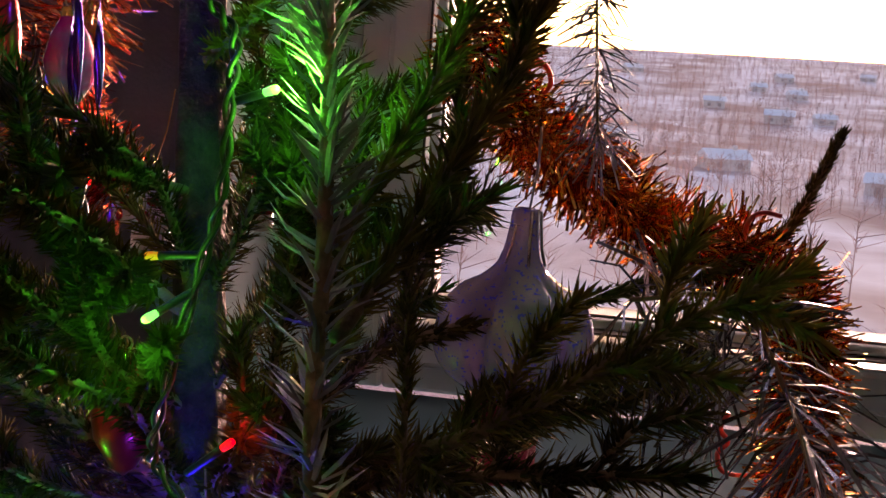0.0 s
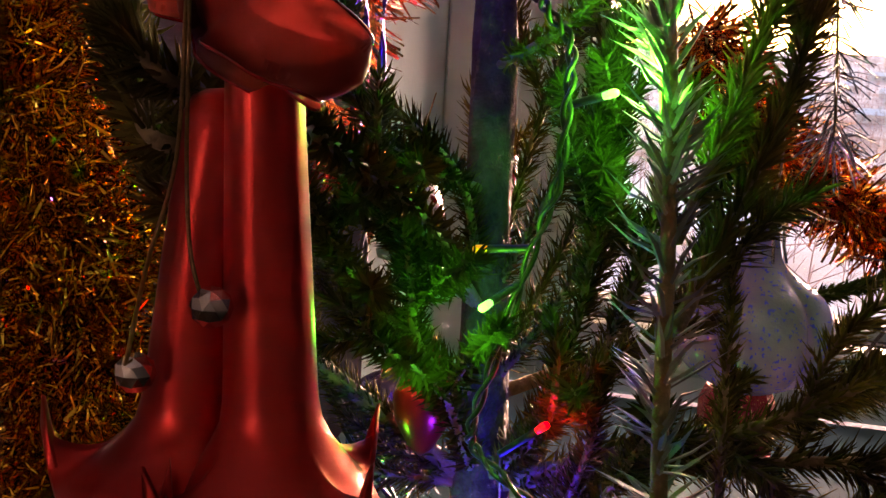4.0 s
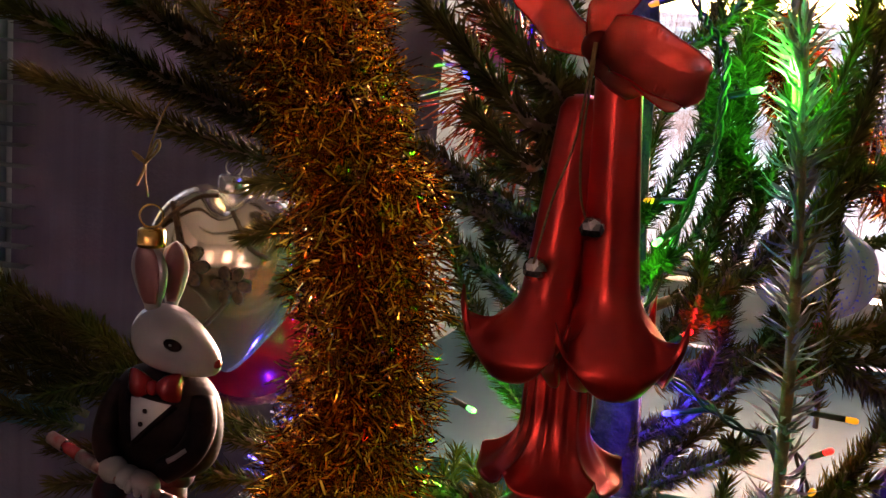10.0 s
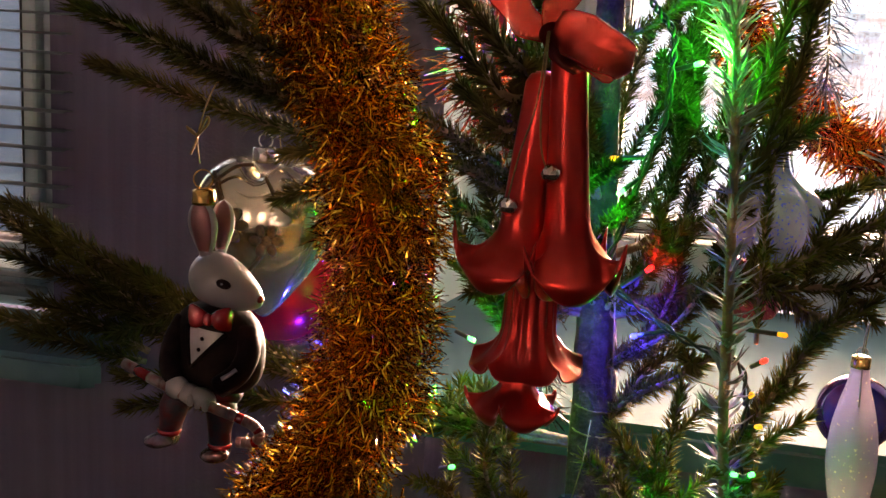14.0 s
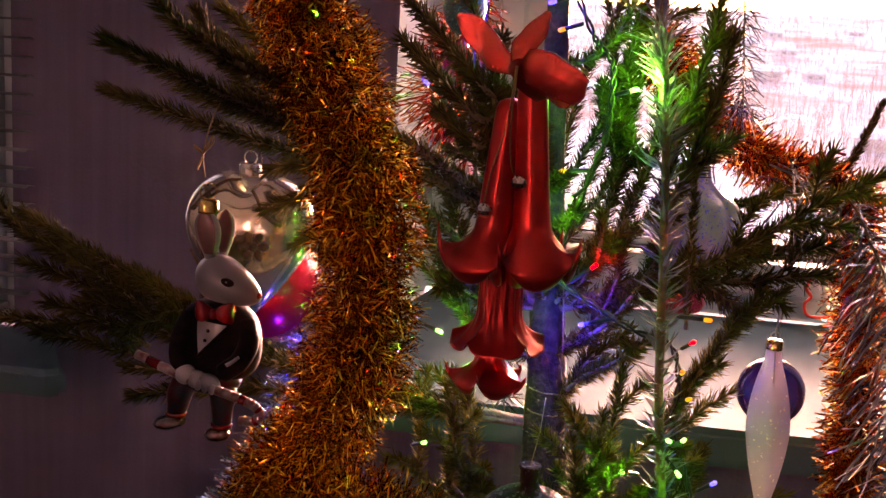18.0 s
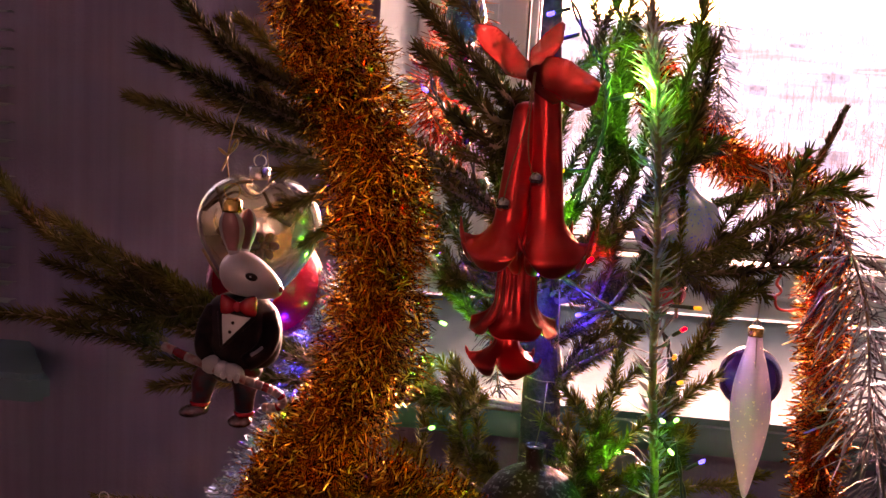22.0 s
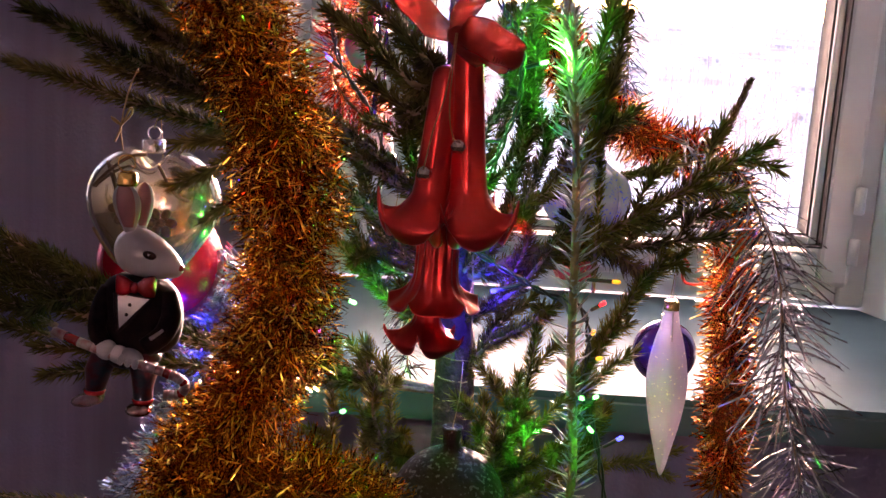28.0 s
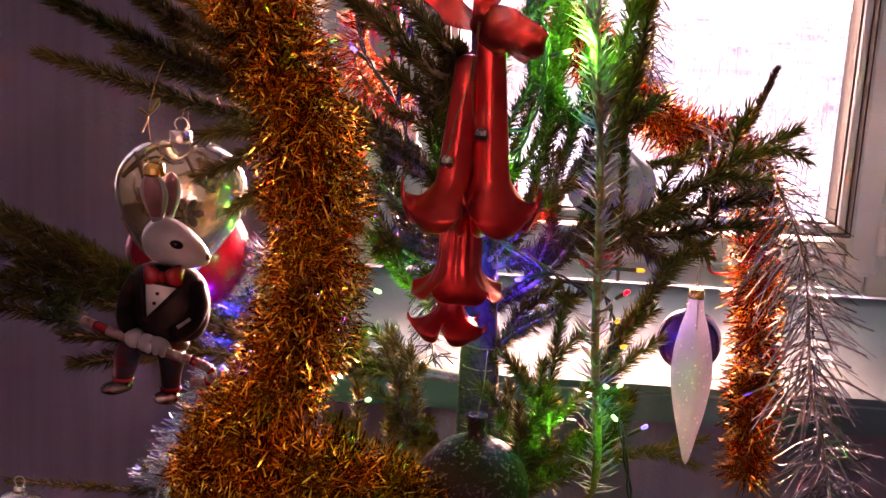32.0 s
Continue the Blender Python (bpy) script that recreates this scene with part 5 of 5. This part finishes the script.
loop_and_cap(heart, (-0.158, 0.678, 1.0655), 0.0068, 0.0085, M_SILVERCAP)


def on_heart(x, z):
    dx, dz = (x + 0.158) / 0.0415, (z - 1.032) / 0.045
    return Vector((x, 0.680 - 0.0275 * math.sqrt(max(0.02, 1 - dx * dx - dz * dz)) - 0.0006, z))


for cx, cz, s in ((-0.168, 1.034, 1.0), (-0.147, 1.027, 0.9)):
    fl = bmesh.new()
    for k in range(6):
        a = 2 * math.pi * k / 6
        q = on_heart(cx + 0.0066 * s * math.cos(a), cz + 0.0066 * s * math.sin(a))
        blob(fl, q, (0.0042 * s, 0.0012, 0.0030 * s), (0, -math.degrees(a), 0), 0, 10)
    blob(fl, on_heart(cx, cz), (0.003, 0.0015, 0.003), (0, 0, 0), 0, 10)
    part("glitter_flower", fl, M_GLITTER, heart, "bronze glitter flower")
for line in ([(-0.190, 1.045), (-0.180, 1.055), (-0.168, 1.064), (-0.158, 1.066)], [(-0.182, 1.060), (-0.174, 1.045), (-0.172, 1.032)], [(-0.190, 1.020), (-0.178, 1.002), (-0.166, 0.988)], [(-0.148, 1.020), (-0.160, 1.006), (-0.172, 0.996)], [(-0.150, 1.060), (-0.140, 1.045), (-0.132, 1.040)]):
    part("glitter_line", tube(bmesh.new(), smooth_path([on_heart(*q) for q in line], 6), 0.0011, n=6), M_GLITTER, heart)
heart_thread = thread(heart, (-0.158, 0.678, 1.080), (-0.150, 0.66, 1.10), 0.0004)


def ball(name, at, r, material, label, cap=M_SILVERCAP, group="glass balls", hang_to=None):
    b = thing(name, (at[0], at[1], at[2] - r), label, "ornament", group)
    prof = [(r * math.sin(a), -r * math.cos(a)) for a in (math.pi * k / 28 for k in range(1, 28))]
    prof = [(0.0004, -r)] + prof[:-2] + [(r * 0.17, r * 0.985), (r * 0.16, r * 1.03)]
    part("glass_ball", lathe(bmesh.new(), prof, 40, pose(*at)), material, b)
    loop_and_cap(b, (at[0], at[1], at[2] + r * 0.985), r * 0.2, r * 0.22, cap, 0.0035)
    if hang_to:
        thread(b, (at[0], at[1], at[2] + r * 1.2), hang_to)
    return b


ball("christmas_ball", (-0.164, 0.725, 0.988), 0.041, M_PINKBALL, "glossy crimson glass ball", hang_to=(-0.16, 0.70, 1.09))
ball("christmas_ball", (0.167, 0.702, 0.956), 0.0205, M_BLUEBALL, "cobalt blue glass ball with a silver cap", hang_to=(0.167, 0.69, 1.05))
frosted = thing("christmas_ball", (0.031, 0.570, 0.8695), "frosted dark grey-violet ball with a snowy pattern and a glass neck", "ornament", "glass balls")
fr = 0.0308
frost_prof = [(0.0004, -fr)] + [(fr * math.sin(a), -fr * math.cos(a)) for a in (math.pi * k / 30 for k in range(1, 28))] + [(0.0070, 0.0303), (0.0054, 0.0318), (0.0049, 0.0345), (0.0050, 0.0395), (0.0058, 0.0420), (0.0056, 0.0428), (0.0044, 0.0420)]
part("glass_ball", lathe(bmesh.new(), frost_prof, 44, pose(0.031, 0.570, 0.9003)), M_GREYBALL, frosted)
thread(frosted, (0.031, 0.570, 0.942), (0.035, 0.60, 0.97))
ball("christmas_ball", (-0.012, 0.70, 1.012), 0.017, M_DARKBALL, "small smoky blue-violet glass ball", hang_to=(-0.01, 0.69, 1.06))
ball("christmas_ball", (-0.267, 0.695, 0.803), 0.021, M_HEART, "small silver mirror ball", hang_to=(-0.266, 0.698, 0.830))
branch([T[0.86], (-0.08, 0.68, 0.835), (-0.19, 0.70, 0.828), (-0.275, 0.70, 0.829)], 0.0022, 0.0010, 0.008, 30, 0.0013, spread=40)

icicle = thing("icicle_ornament", (0.161, 0.652, 0.889), "pearly white spindle of glass with fine glitter", "ornament")
ip = [(0.0005, 0.0), (0.0022, 0.004), (0.0055, 0.018), (0.0092, 0.034), (0.0118, 0.050), (0.0122, 0.060), (0.0112, 0.072), (0.0085, 0.085), (0.0056, 0.095), (0.0042, 0.1035)]
isp = smooth_path([(r, 0, z) for r, z in ip], 4)
part("glass_spindle", lathe(bmesh.new(), [(max(p.x, 0.0004), p.z) for p in isp], 28, aligned((0.158, 0.652, 1.0), (0.162, 0.652, 0.889)) @ pose(0, 0, -0.1085), lambda a, r, z: (r * (1 + 0.035 * math.cos(6 * a)), z)), M_ICICLE, icicle)
loop_and_cap(icicle, (0.1581, 0.652, 0.9955), 0.0046, 0.0055, M_GOLDCAP, 0.0025)
part("hanger", tube(bmesh.new(), smooth_path([(0.158, 0.651, 1.003), (0.1585, 0.650, 1.022), (0.158, 0.648, 1.040)], 4), 0.0005, n=5), M_WIREHOOK, icicle)
part("glass_seam", tube(bmesh.new(), [Vector((0.1583, 0.6475, 0.996)), Vector((0.1588, 0.6435, 0.975))], 0.0005, n=5), M_WIREHOOK, icicle)

# the lantern-shaped lilac ornament
lantern = thing("lantern_ornament", (0.119, 0.777, 0.985), "frosted lilac faceted glass lantern over a red glitter drum", "ornament")
lp = [(0.0005, 0.1105), (0.0046, 0.110), (0.0054, 0.104), (0.0066, 0.096), (0.0088, 0.089), (0.0150, 0.0825), (0.0235, 0.0765), (0.0278, 0.068), (0.0290, 0.058), (0.0275, 0.050), (0.0215, 0.042), (0.0120, 0.036), (0.0030, 0.033), (0.0005, 0.0328)]
def lobes(a, r, z):
    """Five rounded sides with soft creases between them, below the neck."""
    k = min(1.0, max(0.0, (r - 0.008) / 0.016))
    return r * (1 + k * (0.10 - 0.26 * (1 - abs(math.cos(2.5 * a))) ** 2.2)), z


lsp = smooth_path([(r, 0, z) for r, z in lp[::-1]], 4)
part("glass_lantern", lathe(bmesh.new(), [(max(p.x, 0.0004), p.z) for p in lsp], 80, aligned((0.1185, 0.777, 1.093), (0.116, 0.777, 0.985)) @ pose(0, 0, -0.110, 0, 0, 52), lobes), M_STAR, lantern)
part("glitter_drum", lathe(bmesh.new(), [(0.0005, 0.0), (0.013, 0.0), (0.0155, 0.005), (0.0155, 0.028), (0.013, 0.034), (0.0005, 0.034)], 10, pose(0.1145, 0.777, 0.985)), M_REDGLITTER, lantern, "red glitter drum with gold flecks", smooth=False)
part("band", lathe(bmesh.new(), [(0.0157, 0.0), (0.0161, 0.001), (0.0161, 0.004), (0.0157, 0.005)], 10, pose(0.1145, 0.777, 1.000)), M_GOLDCAP, lantern, smooth=False)
for k in range(6):
    a = radians(20 + 60 * k)
    rib = aligned((0.120, 0.777, 1.093), (0.114, 0.777, 0.985)) @ pose(0, 0, -0.110)
    line = [rib @ Vector((r * 1.03 * math.cos(a), r * 1.03 * math.sin(a), z)) for r, z in lp[1:5]]
    part("glitter_rib", tube(bmesh.new(), line, 0.0007, n=5), M_SILVERCAP, lantern)
thread(lantern, (0.120, 0.777, 1.093), (0.122, 0.78, 1.125), 0.0005, M_WIREHOOK)

# small toys behind the trunk
toadstool = thing("toadstool_ornament", (-0.026, 0.760, 1.060), "small white toadstool toy with red spots on a green foot", "ornament")
cap_prof = [(0.0085, 0.0), (0.0140, 0.0005), (0.0158, 0.0035), (0.0150, 0.0090), (0.0120, 0.0150), (0.0070, 0.0195), (0.0004, 0.0212)]
csp = smooth_path([(r, 0, z) for r, z in cap_prof], 4)
part("cap", lathe(bmesh.new(), [(max(p.x, 0.0004), p.z) for p in csp], 32, pose(-0.026, 0.760, 1.0775)), M_TOYWHITE, toadstool)
part("stalk", lathe(bmesh.new(), [(0.0072, 0.0), (0.0086, 0.002), (0.0080, 0.008), (0.0072, 0.0125)], 24, pose(-0.026, 0.760, 1.0660)), M_TOYWHITE, toadstool)
part("foot", lathe(bmesh.new(), [(0.0060, 0.0), (0.0105, 0.001), (0.0112, 0.004), (0.0084, 0.0075)], 24, pose(-0.026, 0.760, 1.0600)), M_TOYGREEN, toadstool, "green painted foot")
for row, (rr, zz, count, size) in enumerate(((0.0158, 0.0040, 9, 0.0026), (0.0146, 0.0100, 8, 0.0024), (0.0108, 0.0162, 6, 0.0020))):
    for k in range(count):
        a = 2 * math.pi * (k + 0.5 * row) / count
        lean = (10, 40, 62)[row]
        m = Matrix.Translation((-0.026 + rr * math.cos(a), 0.760 + rr * math.sin(a), 1.0775 + zz)) @ pose(0, 0, 0, 0, 0, math.degrees(a)) @ pose(0, 0, 0, 0, 90 - lean, 0)
        part("spot", lathe(bmesh.new(), [(0.0002, -0.0004), (size, -0.0003), (size * 0.96, 0.0003), (0.0002, 0.0005)], 12, m), M_BOWRED, toadstool, "red painted spot" if k + row == 0 else "")
thread(toadstool, (-0.026, 0.760, 1.0985), (-0.012, 0.745, 1.13))
strip = thing("foil_icicle", (-0.028, 0.70, 1.095), "violet foil strips hanging straight down", "tinsel")
for x, y, z0, z1, ph in ((-0.028, 0.70, 1.095, 1.21, 0.0), (-0.023, 0.705, 1.110, 1.21, 1.2), (-0.034, 0.708, 1.120, 1.21, 2.1)):
    fs = bmesh.new()
    rows = [[fs.verts.new((x + s * 0.0017 * math.cos(ph + 0.35 * k), y + s * 0.0017 * math.sin(ph + 0.35 * k) + o, z0 + (z1 - z0) * k / 24)) for s, o in ((-1, 0), (1, 0), (1, 0.00015), (-1, 0.00015))] for k in range(25)]
    for p, q in zip(rows, rows[1:]):
        for k in range(4):
            fs.faces.new((p[k], p[(k + 1) % 4], q[(k + 1) % 4], q[k]))
    fs.faces.new(rows[0][::-1])
    fs.faces.new(rows[-1])
    part("foil_strip", fs, M_PURPLEFOIL, strip)
pink_drop = thing("drop_ornament", (-0.041, 0.72, 1.122), "small glossy magenta and green glass drop", "ornament")
pp = [(0.0004, 0.0), (0.004, 0.002), (0.0085, 0.009), (0.0095, 0.016), (0.007, 0.025), (0.003, 0.032), (0.0004, 0.033)]
part("glass_drop", lathe(bmesh.new(), pp, 24, pose(-0.041, 0.72, 1.122)), M_PINKGLASS, pink_drop)
loop_and_cap(pink_drop, (-0.041, 0.72, 1.153), 0.0032, 0.004, M_GOLDCAP, 0.002)
thread(pink_drop, (-0.041, 0.72, 1.160), (-0.040, 0.715, 1.18))
candle = thing("candle_ornament", (0.010, 0.784, 1.075), "small red and white striped candle ornament", "ornament")
for k in range(6):
    part("stripe", lathe(bmesh.new(), [(0.0048, 0), (0.0055, 0.0008), (0.0055, 0.0062), (0.0048, 0.007)], 16, pose(0.010, 0.784, 1.075 + 0.006 * k, 8, 0, 0)), M_BOWRED if k % 2 else M_WHITE, candle)
thread(candle, (0.010, 0.784, 1.112), (0.01, 0.77, 1.14))
drop = thing("drop_ornament", (0.018, 0.60, 1.02), "small glossy red and gold glass drop", "ornament")
dp = [(0.0004, 0.0), (0.004, 0.003), (0.009, 0.012), (0.010, 0.020), (0.007, 0.030), (0.003, 0.037), (0.0004, 0.038)]
part("glass_drop", lathe(bmesh.new(), dp, 24, pose(0.012, 0.655, 1.015)), M_REDGLASS, drop)
loop_and_cap(drop, (0.012, 0.655, 1.051), 0.0032, 0.004, M_GOLDCAP, 0.002)

teal = thing("glitter_ornament", (-0.030, 0.660, 1.125), "teal glitter bauble over a long red glass drop", "ornament")
part("glitter_bauble", lathe(bmesh.new(), [(0.0004, 0.0), (0.006, 0.0015), (0.0105, 0.007), (0.0125, 0.015), (0.0110, 0.024), (0.0065, 0.031), (0.0030, 0.0345), (0.0004, 0.035)], 28, pose(-0.030, 0.660, 1.158)), M_TEALGLITTER, teal, smooth=True)
part("glass_drop", lathe(bmesh.new(), [(0.0003, 0.0), (0.0020, 0.004), (0.0036, 0.013), (0.0040, 0.022), (0.0030, 0.030), (0.0014, 0.034)], 20, pose(-0.030, 0.660, 1.1245)), M_REDGLASS, teal, "red glass drop")
thread(teal, (-0.030, 0.660, 1.193), (-0.022, 0.672, 1.215))
twine = thing("twine", (0.033, 0.668, 0.925), "pale thin twine wound loosely round the trunk", "string")
coil = []
for k in range(64):
    a = 0.30 * k
    coil.append(Vector((0.0325 + (0.0122 + 0.0012 * math.sin(1.7 * k)) * math.cos(a), 0.669 + (0.0122 + 0.0010 * math.cos(2.3 * k)) * math.sin(a), 0.922 + 0.00055 * k + 0.0035 * math.sin(0.9 * a))))
part("twine_coil", tube(bmesh.new(), coil, 0.00045, n=6), M_STRING, twine)
part("twine_end", tube(bmesh.new(), smooth_path([coil[-1], (0.041, 0.655, 0.967), (0.040, 0.654, 0.990), (0.038, 0.656, 1.02)], 5), 0.0004, n=6), M_STRING, twine)
ball("christmas_ball", (-0.1500, 0.800, 0.885), 0.026, M_CLEAR, "clear glass ball with a pale blue tint", hang_to=(-0.145, 0.78, 0.96))
tinsel("tinsel_garland", [(-0.008, 0.725, 1.000), (-0.004, 0.722, 0.975), (0.000, 0.720, 0.950), (0.003, 0.720, 0.925)], 0.017, 22, 0.0010, M_SILVER, "short sparse sprig of silver tinsel by the trunk", 19, droop=0.35, cord=0.0005)

# red plastic hooks
for pts in ([(0.108, 0.838, 1.152), (0.117, 0.838, 1.149), (0.120, 0.838, 1.141), (0.114, 0.838, 1.134)],
            [(0.212, 0.86, 0.998), (0.209, 0.86, 0.990), (0.213, 0.86, 0.984), (0.209, 0.86, 0.978), (0.212, 0.86, 0.970), (0.222, 0.86, 0.969), (0.234, 0.86, 0.972)],
            [(0.211, 0.87, 1.076), (0.213, 0.87, 1.086), (0.219, 0.87, 1.090), (0.227, 0.87, 1.089)]):
    tagged(link_mesh("ornament_hook", tube(bmesh.new(), smooth_path(pts, 7), 0.0013, 0.0011, n=8), M_HOOK), "curled red plastic ornament hook on a twig", "hook", "ornament hooks")

# ---- the light string ----
lights = thing("light_string", (0.05, 0.62, 1.0), "dark twisted wire of small coloured lights wound through the tree", "fairy lights")


def twisted(pts, gap=0.0011):
    path = smooth_path(pts, 12)
    for side in (0, math.pi):
        w = [p + gap * (math.cos(side + 0.55 * i) * u + math.sin(side + 0.55 * i) * v) for i, (p, (t, u, v)) in enumerate(zip(path, frames_along(path)))]
        part("wire", tube(bmesh.new(), w, 0.0008, n=6), M_GREENWIRE, lights)


twisted([(0.030, 0.63, 1.19), (0.043, 0.62, 1.164), (0.048, 0.62, 1.157), (0.055, 0.62, 1.148), (0.056, 0.615, 1.133), (0.055, 0.615, 1.112), (0.049, 0.62, 1.092), (0.040, 0.62, 1.058), (0.034, 0.625, 1.037), (0.037, 0.625, 1.029), (0.058, 0.61, 1.020), (0.077, 0.60, 1.012), (0.098, 0.61, 1.003), (0.104, 0.605, 0.985), (0.104, 0.61, 0.955), (0.115, 0.62, 0.925), (0.125, 0.63, 0.885), (0.13, 0.63, 0.85)])
twisted([(-0.060, 0.73, 1.15), (-0.052, 0.72, 1.125), (-0.040, 0.72, 1.108), (-0.025, 0.70, 1.09), (-0.02, 0.68, 1.06), (-0.025, 0.67, 1.03), (0.0, 0.66, 1.0), (0.02, 0.66, 0.98)])


def lamp(at, root, colour, watts=0.0, out=0.0065):
    a, b = Vector(root), Vector(at)
    d = (b - a).normalized()
    sock = part("socket", tube(bmesh.new(), [a, a + (b - a) * 0.1, a + (b - a) * 0.6, b - d * 0.003], 0.0011, 0.0012, n=10), M_GREENWIRE, lights)
    q = d.to_track_quat("Z", "Y").to_matrix().to_4x4()
    prof = [(0.0003, -0.0030), (0.0010, -0.0029), (0.0012, -0.001), (0.0012, 0.0004), (0.0009, 0.0012), (0.0003, 0.0016)]
    part("bulb", lathe(bmesh.new(), prof, 12, Matrix.Translation(b) @ q), M_LED[colour], sock, "lit " + colour + " bulb")
    if watts:
        bulb_light(b + d * out, {"green": GREEN, "blue": BLUE, "red": RED, "yellow": YELLOW}[colour], watts)


lamp((0.068, 0.613, 1.136), (0.056, 0.617, 1.132), "green", 0.050)
lamp((0.033, 0.622, 1.090), (0.049, 0.620, 1.092), "yellow")
lamp((0.038, 0.610, 1.076), (0.046, 0.620, 1.082), "green", 0.015)
lamp((0.055, 0.628, 1.039), (0.042, 0.630, 1.028), "red", 0.003)
lamp((0.050, 0.624, 1.006), (0.066, 0.612, 1.014), "blue", 0.030)
lamp((0.026, 0.632, 1.164), (0.038, 0.628, 1.168), "yellow")
lamp((0.020, 0.628, 1.178), (0.032, 0.628, 1.182), "blue", 0.014)
lamp((-0.030, 0.640, 0.990), (-0.040, 0.645, 0.992), "green", 0.014)
lamp((-0.022, 0.735, 0.920), (-0.012, 0.725, 0.915), "green", 0.018)
lamp((0.1005, 0.590, 0.957), (0.108, 0.602, 0.951), "green")
lamp((0.1085, 0.588, 0.959), (0.104, 0.602, 0.950), "green")
lamp((0.1080, 0.592, 0.938), (0.100, 0.604, 0.944), "green", 0.006, 0.012)
lamp((-0.030, 0.606, 0.935), (-0.038, 0.616, 0.929), "green")
lamp((0.116, 0.600, 1.021), (0.100, 0.606, 1.020), "yellow")
lamp((0.105, 0.597, 0.993), (0.103, 0.606, 0.985), "yellow")
lamp((0.110, 0.598, 0.978), (0.105, 0.607, 0.974), "yellow")
lamp((-0.031, 0.715, 1.097), (-0.045, 0.72, 1.115), "red")
lamp((-0.060, 0.72, 1.128), (-0.050, 0.722, 1.120), "blue")
lamp((0.109, 0.598, 1.009), (0.104, 0.606, 1.003), "red")
lamp((0.130, 0.62, 0.925), (0.122, 0.63, 0.915), "blue")
lamp((-0.115, 0.735, 1.045), (-0.108, 0.74, 1.05), "blue", 0.0015)
lamp((-0.118, 0.690, 0.945), (-0.110, 0.695, 0.950), "blue", 0.010)
lamp((0.0780, 0.600, 0.9330), (0.0880, 0.612, 0.9280), "green", 0.006, 0.014)
